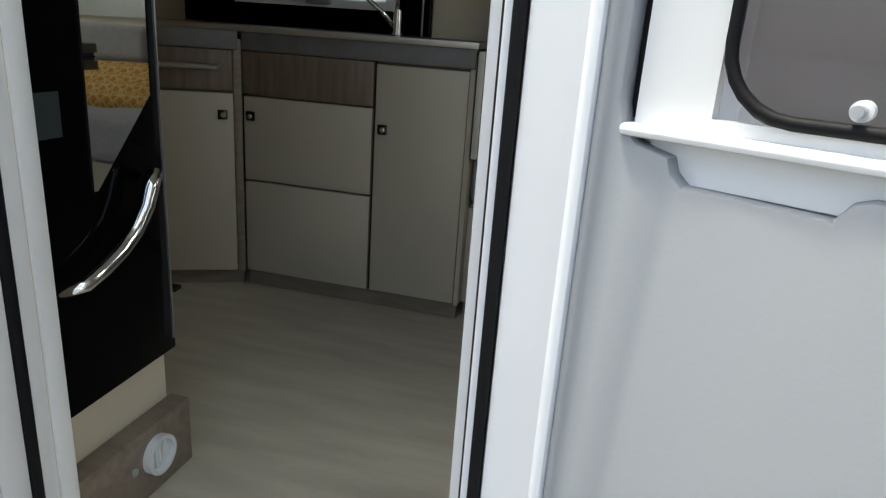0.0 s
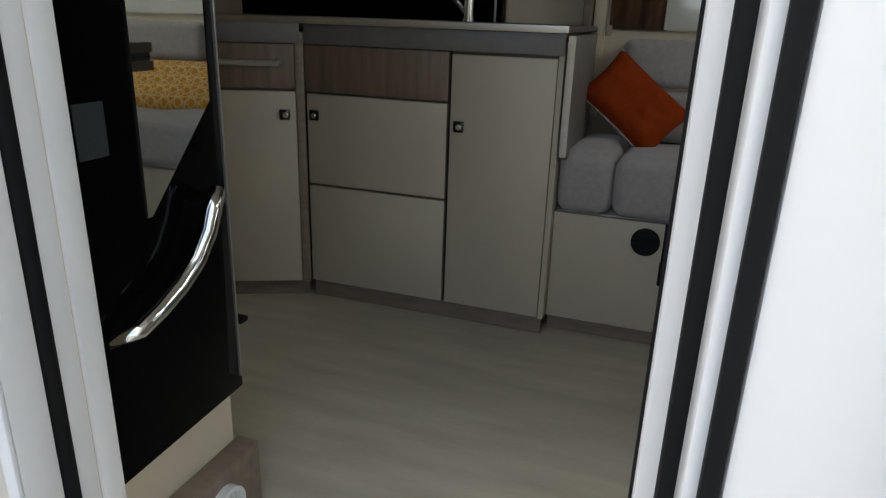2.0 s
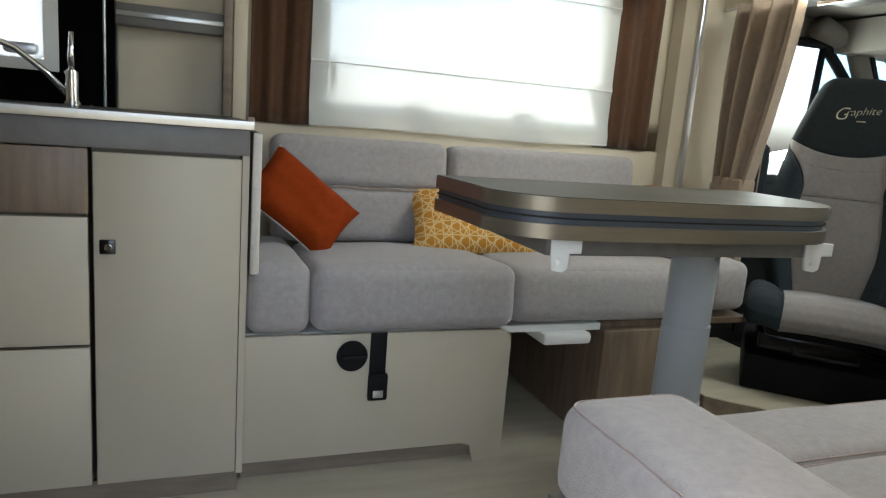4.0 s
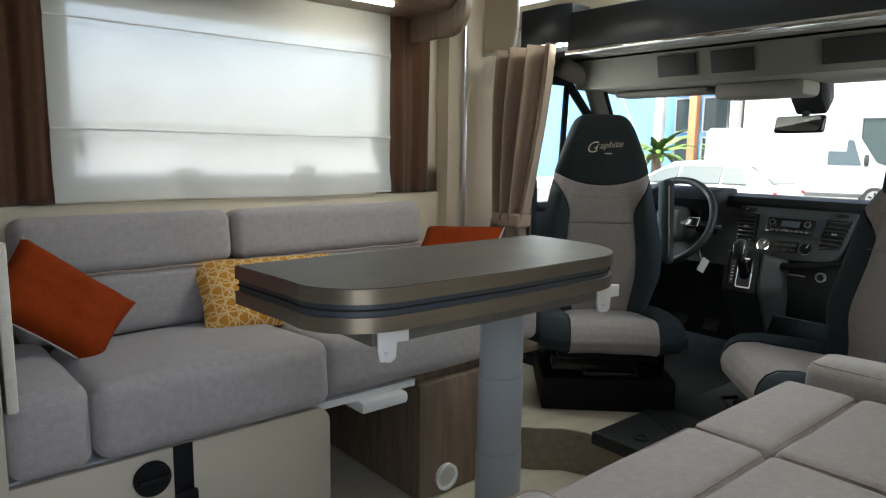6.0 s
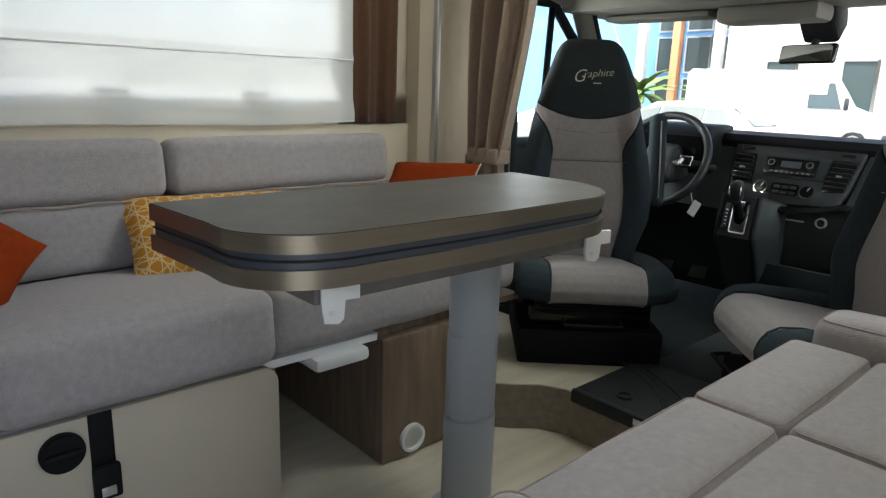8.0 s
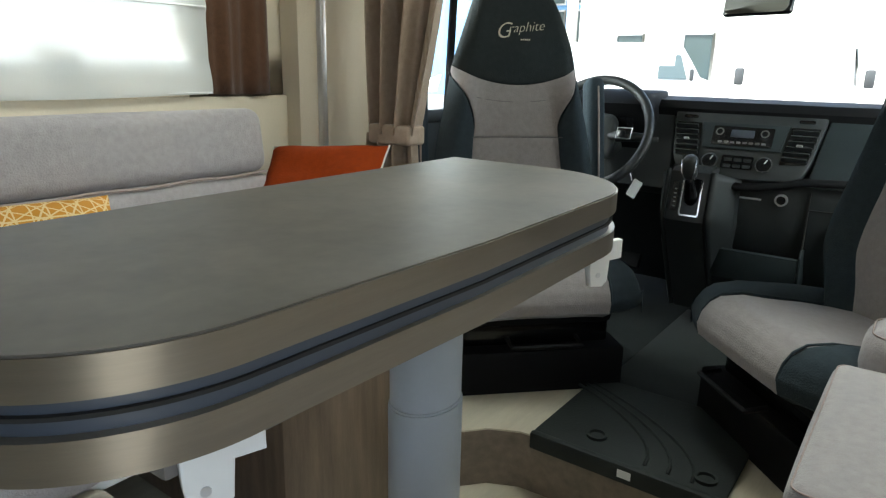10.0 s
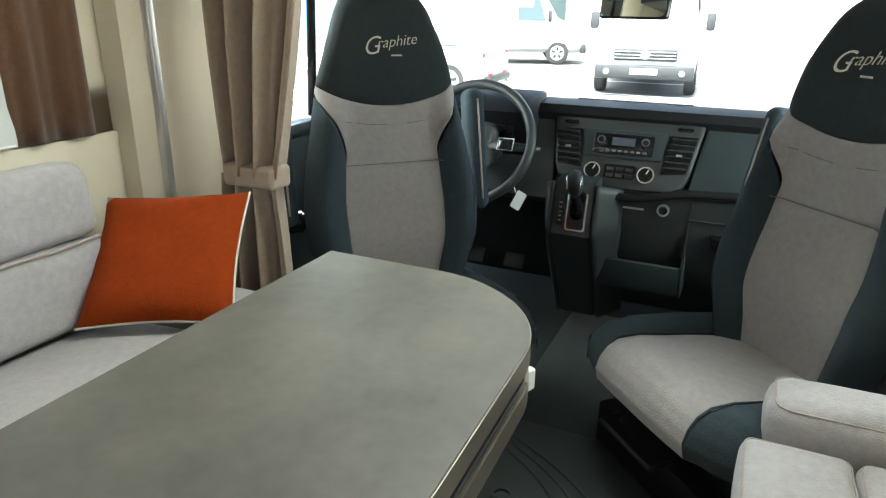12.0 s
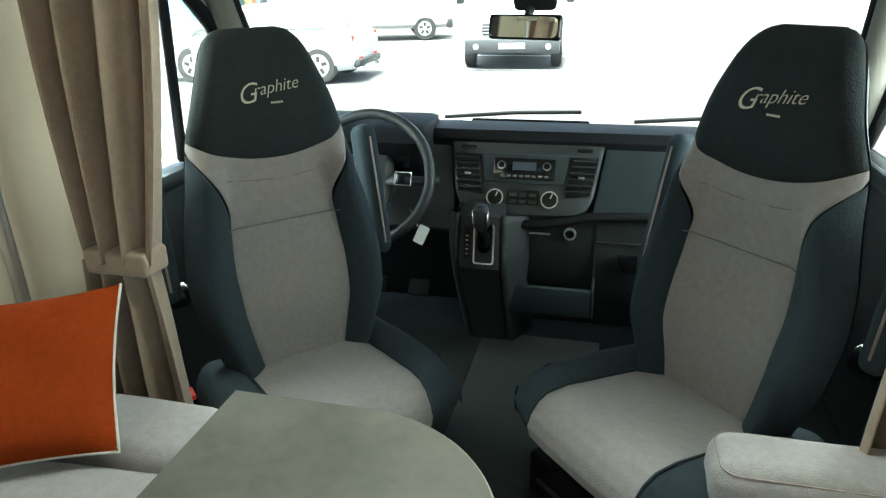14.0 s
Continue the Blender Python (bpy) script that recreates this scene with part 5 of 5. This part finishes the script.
for sg in (-1, 1):
    ve = part("air_vent", face([(sg * a, b) for a, b in ((0.117, 0.008), (0.190, 0.016), (0.207, 0.127), (0.131, 0.127))][::sg], -0.004, -0.0005, 0.001), "dash_black", cc, "black air vent")
    for k in range(6):
        w = 0.016 * k / 5
        part("slat", moved(box(-0.008, 0.008, *sorted((sg * (0.121 + w), sg * (0.190 + w))), -0.002, 0.002), CM @ pose(-0.009, 0, 0.024 + 0.0175 * k, 0, 25)), "dash", ve)
    part("vent_tab", moved(box(-0.006, 0.004, -0.008, 0.008, -0.003, 0.003, 0.001), CM @ pose(-0.016, sg * 0.163, 0.066)), "silver", ve)
    part("switch", face(rounded(sg * 0.168 - 0.022, sg * 0.168 + 0.022, 0.142, 0.152, 0.005), -0.005, -0.0005, 0.001), "dash_black", cc)
part("socket", moved(ring(0.018, 0.005, 0.012, "x"), pose(2.164, 1.528, 0.619)), "alu", db, "round power socket")
part("socket_cap", moved(disc(0.013, 0.008, 18, 0.001, "x"), pose(2.164, 1.528, 0.619)), "dash_black", db)
part("slot", box(2.165, 2.169, 1.584, 1.662, 0.611, 0.616), "alu", db)
part("glovebox_joint", box(2.1655, 2.18, 1.452, 1.456, 0.46, 0.65), "shadow", db)
part("glovebox_joint", box(2.1645, 2.18, 0.86, 1.452, 0.596, 0.600), "shadow", db)
part("glovebox_handle", prism([(1.335, 0.562), (1.392, 0.562), (1.384, 0.53), (1.372, 0.513), (1.335, 0.513)], 2.158, 2.19, "x", 0.003), "dash_black", db)
pk = part("pocket", prism([(2.150, 0.372), (2.146, 0.448), (2.156, 0.452), (2.164, 0.39), (2.30, 0.36), (2.30, 0.34), (2.165, 0.352)], 1.457, 1.715, "y", 0.004), "dash_teal", db, "open storage pocket")
part("pocket_end", prism([(2.146, 0.455), (2.150, 0.372), (2.165, 0.352), (2.27, 0.35), (2.20, 0.475), (2.165, 0.478)], 1.449, 1.457, "y", 0.002), "dash_teal", pk)
# gear console
lc = part("lever_console", prism([(2.045, 0.540), (2.074, 0.688), (2.10, 0.70), (2.22, 0.70), (2.34, 0.2), (2.25, 0.2), (2.11, 0.43)], 1.712, 1.835, "y", 0.012), "dash", db)
for sg, ya, yb in ((-1, 1.714, 1.655), (1, 1.833, 1.875)):
    bm = bmesh.new()
    front = [bm.verts.new(p) for p in ((2.255, ya, 0.2), (2.115, ya, 0.43), (2.050, ya, 0.545), (2.080, ya, 0.692))]
    back = [bm.verts.new(p) for p in ((2.36, yb, 0.2), (2.225, yb, 0.43), (2.172, yb, 0.56), (2.172, yb, 0.665))]
    for k in range(3):
        q = (front[k], front[k + 1], back[k + 1], back[k])
        bm.faces.new(q if sg < 0 else q[::-1])
    bmesh.ops.subdivide_edges(bm, edges=bm.edges, cuts=5, use_grid_fill=True)
    part("console_flank", thicken(bm, 0.012), "dash", db, smooth=True)
GT = pose(2.0555, 1.758, 0.613, 0, -79)
gs = part("lever_gate", moved(prism(rounded(-0.058, 0.058, -0.030, 0.030, 0.008), 0.0, 0.006, "z"), GT), "chrome", db, "chrome lever gate")
part("gate_inset", moved(prism(rounded(-0.053, 0.053, -0.025, 0.025, 0.006), 0.006, 0.008, "z"), GT), "dash_black", gs)
part("gaiter", tube([(2.062, 1.757, 0.60), (2.035, 1.756, 0.63), (2.012, 1.755, 0.665), (2.004, 1.755, 0.69)], [0.022, 0.019, 0.014, 0.010], 10), "dash_black", db, smooth=True)
part("lever_knob", moved(cushion(0.023, 0.021, 0.038, 0.02, 0, 6, 0), pose(2.0, 1.755, 0.712, 0, -12)), "dash", db, "black gear knob", smooth=True)
for sg in (-1, 1):
    part("knob_trim", tube([(1.984, 1.755 + sg * 0.020, 0.735), (1.982, 1.755 + sg * 0.019, 0.70), (1.99, 1.755 + sg * 0.010, 0.676)], 0.0025, 6), "chrome", db, smooth=True)
part("lever_scale", moved(box(-0.045, 0.045, 0.040, 0.058, 0.0, 0.002), GT), "dash_black", db)
for k in range(5):
    part("scale_mark", moved(box(-0.032 + 0.013 * k, -0.029 + 0.013 * k, 0.045, 0.052, 0.002, 0.0028), GT), "silver", db)
part("instrument_hood", prism([(2.10, 0.88), (2.16, 0.915), (2.35, 0.92), (2.35, 0.75), (2.22, 0.70)], 1.95, 2.38, "y", 0.02), "rubber", db)
part("instrument_face", box(2.13, 2.135, 1.99, 2.34, 0.78, 0.87), "dash_black", db)
for y in (0.86, 2.42):
    part("corner_vent", moved(disc(0.035, 0.02, 20, 0.003, "x"), pose(2.20, y, 0.82)), "dash_black", db)
part("top_vent", moved(box(-0.035, 0.035, 1.50, 1.86, -0.003, 0.006, 0.003), pose(2.42, 0, 0.888, 0, 11)), "dash_black", db)
for y in (2.22, 2.06):
    part("pedal", moved(box(-0.012, 0.012, -0.04, 0.04, -0.03, 0.03, 0.006), pose(2.42, y, 0.28, 0, 35)), "rubber", db, "black pedal")

sw = tagged(empty("steering_wheel", 2.070, 2.100, 0.785, 0, 0, -64), "black steering wheel with silver switches", "steering wheel")
part("rim", tube([(0.185 * math.cos(2 * math.pi * i / 48), 0.185 * math.sin(2 * math.pi * i / 48), 0) for i in range(48)], 0.0155, 10, True), "dash", sw, smooth=True)
part("hub", moved(cushion(0.075, 0.07, 0.026, 0.024, 0.01, 8, 0), pose(-0.01, 0, -0.01)), "dash", sw, smooth=True)
for a in (90, -90, 180):
    c, s2 = math.cos(radians(a)), math.sin(radians(a))
    sp = part("spoke", tube([(0.05 * c, 0.05 * s2, -0.005), (0.12 * c, 0.12 * s2, -0.008), (0.18 * c, 0.18 * s2, 0)], [0.028, 0.02, 0.014], 8, flat=0.5), "dash", sw, smooth=True)
    if abs(a) == 90:
        part("switch_pad", box(-0.016, 0.016, s2 * 0.11 - 0.022, s2 * 0.11 + 0.022, 0.006, 0.013, 0.003), "dash_black", sp, "black switch pad with a silver rim")
        part("switch_rim", tube([(a2, s2 * 0.11 + b2, 0.012) for a2, b2 in ((-0.018, -0.024), (0.018, -0.024), (0.018, 0.024), (-0.018, 0.024))], 0.002, 6, True), "silver", sp)
part("badge", moved(disc(0.022, 0.004, 24, 0.001, "z"), pose(0, 0, 0.027) @ Matrix.Diagonal((0.55, 1, 1, 1))), "silver", sw, "plain oval badge")
part("column", tube([(0, 0, -0.02), (0.02, 0, -0.16)], 0.055, 12), "dash", sw, smooth=True)
part("stalk", tube([(0.0, -0.05, -0.05), (0.01, -0.2, -0.05)], 0.009, 8), "dash", sw, smooth=True)
keyt = tagged(empty("key_tag"), "white paper tag on the ignition key", "key tag")
part("tag", moved(prism(rounded(-0.016, 0.016, -0.03, 0.03, 0.004), -0.001, 0.001, "x"), pose(2.095, 1.952, 0.612, 25, 0, 0)), "white", keyt)
part("string", tube([(2.095, 1.962, 0.637), (2.10, 1.97, 0.655), (2.12, 1.99, 0.68)], 0.0015, 5), "alu", keyt)
tagged(part("small_key", moved(prism(rounded(-0.02, 0.02, -0.012, 0.012, 0.008), 0, 0.006), pose(1.36, 1.30, 0.151)), "chrome"), "small shiny fitting on the floor by the passenger seat", "fitting")

# ---- outside: ground, vehicles, building ----
def gz(x):
    """Height of the ground, which rises gently ahead of the motorhome."""
    return -0.62 + 0.15 * max(0.0, min(1.0, (x - 2.5) / 5.0))
bm = bmesh.new()
vs = [[bm.verts.new((x, y, gz(x))) for y in (-400, 400)] for x in (-400, 2.5, 7.5, 800)]
for a, b in zip(vs, vs[1:]):
    bm.faces.new((a[0], b[0], b[1], a[1]))
structure("ground", bm, "asphalt", "pale sunlit asphalt of the car park")
lines = tagged(empty("parking_lines"), "white painted parking lines on the asphalt", "road marking", kind="structure")
for k in range(7):
    x = 6.5 + 2.6 * k
    bm = bmesh.new()
    f = bm.faces.new([bm.verts.new((a, b, gz(a) + 0.006)) for a, b in ((x, 2.2), (x + 0.12, 2.2), (x + 0.12, 7), (x, 7))])
    part("line", bm, "marking", lines)


def wheel(parent, x, y, r=0.33):
    w = part("wheel", moved(disc(r, 0.22, 28, 0.03), pose(x, y, r)), "tyre", parent)
    sgn = 1 if y > 0 else -1
    part("rim", moved(disc(r * 0.64, 0.06, 24, 0.01), pose(x, y + sgn * 0.09, r)), "silver", w)
    for k in range(5):
        part("spoke_gap", moved(box(-0.03, 0.03, -0.012, 0.012, r * 0.2, r * 0.5, 0.004), pose(x, y + sgn * 0.115, r, 0, 72 * k)), "tyre", w)


def car_shell(sections, nx=7):
    """A body lofted along x from rows of (x, half width, bottom z, waist z, roof z, roof half width)."""
    bm, rings = bmesh.new(), []
    for x, w, zb, zw, zr, wr in sections:
        prof = [(0, zb), (w * 0.85, zb), (w, zb + 0.12), (w * 1.0, zw - 0.1), (w * 0.97, zw), (wr, zr - 0.05), (wr * 0.8, zr), (0, zr + 0.01)]
        rings.append([bm.verts.new((x, y, z)) for y, z in prof] + [bm.verts.new((x, -y, z)) for y, z in prof[-2:0:-1]])
    k = len(rings[0])
    for a, b in zip(rings, rings[1:]):
        for i in range(k):
            bm.faces.new((a[i], a[(i + 1) % k], b[(i + 1) % k], b[i])).smooth = True
    bm.faces.new(rings[0][::-1]), bm.faces.new(rings[-1])
    bmesh.ops.recalc_face_normals(bm, faces=bm.faces)
    return bm


def hatchback(x, y, rz):
    """A small car; its nose points along its own +x."""
    c = tagged(empty("parked_car", x, y, gz(x), rz), "white parked hatchback with red tail lamps", "car")
    part("body", car_shell([(-1.98, 0.72, 0.38, 0.70, 0.74, 0.6), (-1.9, 0.82, 0.25, 0.86, 0.92, 0.68), (-1.6, 0.87, 0.22, 0.93, 1.18, 0.62), (-1.2, 0.88, 0.2, 0.94, 1.38, 0.6), (-0.5, 0.88, 0.2, 0.93, 1.42, 0.6), (0.2, 0.88, 0.2, 0.92, 1.38, 0.6), (0.75, 0.88, 0.2, 0.91, 1.1, 0.64), (1.1, 0.87, 0.2, 0.89, 0.93, 0.7), (1.7, 0.83, 0.22, 0.78, 0.82, 0.65), (2.0, 0.7, 0.3, 0.6, 0.63, 0.5)]), "car_paint", c)
    for s in (-1, 1):
        for pts in ([(-1.45, 0.97), (-0.95, 0.97), (-0.95, 1.27), (-1.25, 1.27)], [(-0.9, 0.97), (-0.05, 0.97), (-0.05, 1.30), (-0.9, 1.29)], [(0.0, 0.97), (0.75, 0.95), (0.35, 1.20), (0.0, 1.29)]):
            vs = []
            for px, pz in pts:
                k = (pz - 0.93) / 0.42
                vs.append((px, s * (0.87 - 0.26 * k), pz))
            part("side_window", slab(vs, 0.02), "car_glass", c, "dark side window")
        part("tail_lamp", moved(box(-0.06, 0.06, -0.14, 0.14, -0.06, 0.06, 0.02), pose(-1.86, s * 0.66, 0.80, 0, -15, s * 12)), "tail", c, "red tail lamp")
        part("reflector", box(-1.99, -1.93, s * 0.5 - 0.14, s * 0.5 + 0.14, 0.42, 0.46, 0.01), "tail", c)
        for px in (-1.28, 1.22):
            wheel(c, px, s * 0.78)
    part("rear_window", slab([(-1.82, -0.58, 0.98), (-1.82, 0.58, 0.98), (-1.36, 0.5, 1.30), (-1.36, -0.5, 1.30)], 0.03), "car_glass", c, "dark rear window")
    part("bumper", box(-2.03, -1.9, -0.75, 0.75, 0.28, 0.42, 0.04), "dash", c, "black rear bumper")
    part("number_plate", box(-1.985, -1.975, -0.26, 0.26, 0.56, 0.67), "marking", c, "white number plate")
    for s in (-0.45, 0.45):
        part("exhaust", moved(disc(0.04, 0.1, 14, 0, "x"), pose(-2.03, s, 0.27)), "chrome", c)
    return c


hatchback(12.8, 8.05, 94)


def van(x, y, rz, label):
    """A van; its nose points along its own +x."""
    c = tagged(empty("parked_van", x, y, gz(x), rz), label, "van", "parked vans")
    part("body", car_shell([(-2.9, 0.95, 0.4, 1.2, 2.25, 0.85), (-2.8, 1.0, 0.35, 1.25, 2.35, 0.86), (0.6, 1.0, 0.35, 1.25, 2.35, 0.86), (1.2, 1.0, 0.35, 1.25, 2.2, 0.82), (1.75, 0.99, 0.35, 1.22, 1.35, 0.9), (2.35, 0.95, 0.35, 1.05, 1.12, 0.86), (2.55, 0.88, 0.4, 0.85, 0.95, 0.8)]), "car_paint", c)
    part("windscreen", slab([(1.74, -0.82, 1.36), (1.74, 0.82, 1.36), (1.24, 0.74, 2.1), (1.24, -0.74, 2.1)], 0.03), "car_glass", c, "dark windscreen")
    part("bumper", box(2.45, 2.64, -0.95, 0.95, 0.34, 0.62, 0.05), "graphite", c, "dark bumper")
    gr = part("grille", box(2.53, 2.6, -0.6, 0.6, 0.70, 0.92, 0.02), "graphite", c, "dark grille")
    for k in range(3):
        part("grille_bar", box(2.59, 2.62, -0.58, 0.58, 0.735 + 0.06 * k, 0.755 + 0.06 * k, 0.004), "silver", gr)
    part("badge", moved(disc(0.09, 0.03, 24, 0.006, "x"), pose(2.63, 0, 0.81)), "silver", gr, "plain round badge")
    part("number_plate", box(2.64, 2.65, -0.26, 0.26, 0.44, 0.55), "marking", c, "white number plate")
    for s in (-1, 1):
        part("headlamp", box(2.36, 2.56, s * 0.74 - 0.13, s * 0.74 + 0.13, 0.76, 0.98, 0.04), "silver", c, "clear headlamp")
        part("fog_lamp", moved(disc(0.06, 0.03, 16, 0.005, "x"), pose(2.645, s * 0.72, 0.48)), "silver", c)
        part("side_window", slab([(0.5, s * 0.99, 1.3), (1.35, s * 0.99, 1.3), (1.12, s * 0.87, 2.0), (0.5, s * 0.87, 2.0)], 0.02), "car_glass", c)
        part("wing_mirror", box(1.4, 1.52, s * 1.16 - 0.09, s * 1.16 + 0.09, 1.25, 1.6, 0.04), "graphite", c, "dark wing mirror")
        for px in (-1.75, 1.75):
            wheel(c, px, s * 0.9, 0.35)


van(16.75, 3.75, 186, "white van facing the motorhome with dark grille")
van(21.5, 9.2, -70, "white van parked sideways in the distance")

bld = tagged(empty("showroom"), "white and blue showroom building with glazed entrance", "building")
BX = 30
# low-y stretch of wall and roof is added as a backdrop for white glare
part("wall", box(BX, BX + 8, -30, 15.5, -0.5, 8.5), "render_white", bld)
part("entrance_wall", box(BX + 2, BX + 8, 15.5, 30, -0.5, 8.0), "blue_panel", bld, "blue facade panel")
for y in (16.2, 18.3, 20.2):
    part("column", box(BX + 0.4, BX + 0.8, y - 0.2, y + 0.2, -0.5, 6.2, 0.03), "render_white" if y != 18.3 else "terracotta", bld)
for k in range(3):
    for j in range(3):
        w = part("window", box(BX + 1.93, BX + 1.99, 15.7 + 1.55 * k, 17.0 + 1.55 * k, 0.2 + 2.0 * j, 1.9 + 2.0 * j), "car_glass", bld, "dark glazing")
        part("window_frame", wall_with_hole(15.66 + 1.55 * k, 17.04 + 1.55 * k, 0.16 + 2 * j, 1.94 + 2 * j, BX + 1.88, BX + 1.925, [(15.74 + 1.55 * k, 16.96 + 1.55 * k, 0.24 + 2 * j, 1.86 + 2 * j)], "x"), "silver", w)
part("canopy", tube([(BX + 0.6, 15.4 + 0.6 * i, 6.2 + 1.5 * math.sin(math.pi * i / 9)) for i in range(10)], 0.35, 8), "terracotta", bld, "arched terracotta canopy", smooth=True)
for k in (2, 3):
    w = part("window", box(BX - 0.06, BX - 0.01, 3.4 + 3 * k, 4.6 + 3 * k, 0.5, 2.6), "car_glass", bld, "dark window")
    part("window_frame", wall_with_hole(3.32 + 3 * k, 4.68 + 3 * k, 0.42, 2.68, BX - 0.11, BX - 0.065, [(3.42 + 3 * k, 4.58 + 3 * k, 0.52, 2.58)], "x"), "silver", w)
part("roof", box(BX - 0.3, BX + 8.3, -30.3, 15.8, 8.5, 8.8, 0.05), "render_white", bld)


def palm(x, y, h, n, seed):
    rnd = random.Random(seed)
    t = tagged(empty("palm", x, y, gz(x)), "green fan of palm leaves on a short trunk", "palm", "palms")
    part("trunk", tube([(0, 0, 0), (0.03, 0.02, h * 0.5), (0, 0, h)], [0.2, 0.17, 0.15], 10), "trunk", t, smooth=True)
    for i in range(n):
        a, e, L = rnd.uniform(0, 6.28), rnd.uniform(0.1, 1.3), rnd.uniform(1.0, 1.5)
        bm = bmesh.new()
        prev = None
        for k in range(7):
            s = k / 6
            r = L * s * math.cos(e - 0.9 * s)
            z = h + L * s * math.sin(e - 0.6 * s)
            w = 0.16 * math.sin(math.pi * (0.12 + 0.86 * s)) * (1 if k % 2 else 0.7)
            c = Vector((r * math.cos(a), r * math.sin(a), z))
            d = Vector((-math.sin(a), math.cos(a), 0)) * w
            row = (bm.verts.new(c - d - Vector((0, 0, w * 0.5))), bm.verts.new(c), bm.verts.new(c + d - Vector((0, 0, w * 0.5))))
            if prev:
                bm.faces.new((prev[0], prev[1], row[1], row[0])), bm.faces.new((prev[1], prev[2], row[2], row[1]))
            prev = row
        thicken(bm, 0.01)
        part("leaf", bm, "leaf", t)


palm(20, 13.55, 1.5, 26, 4)
palm(26, 14.0, 1.2, 20, 5)

# daylight at the openings
window_light("skylight_light", (1.86, 1.6, 1.79), (1.74, 1.58, 0.4), 0.5, 1.2, 6.2)
window_light("cab_window_light", (1.92, 0.76, 1.10), (1.80, 2.2, 0.55), 0.65, 0.42, 1.2)
window_light("driver_window_light", (1.72, 2.53, 1.10), (1.80, 1.1, 0.60), 0.34, 0.42, 0.8)
window_light("entrance_light", (-0.30, RIGHT + 0.02, 0.95), (-0.30, 3, 0.7), 0.56, 1.6, 0.15)
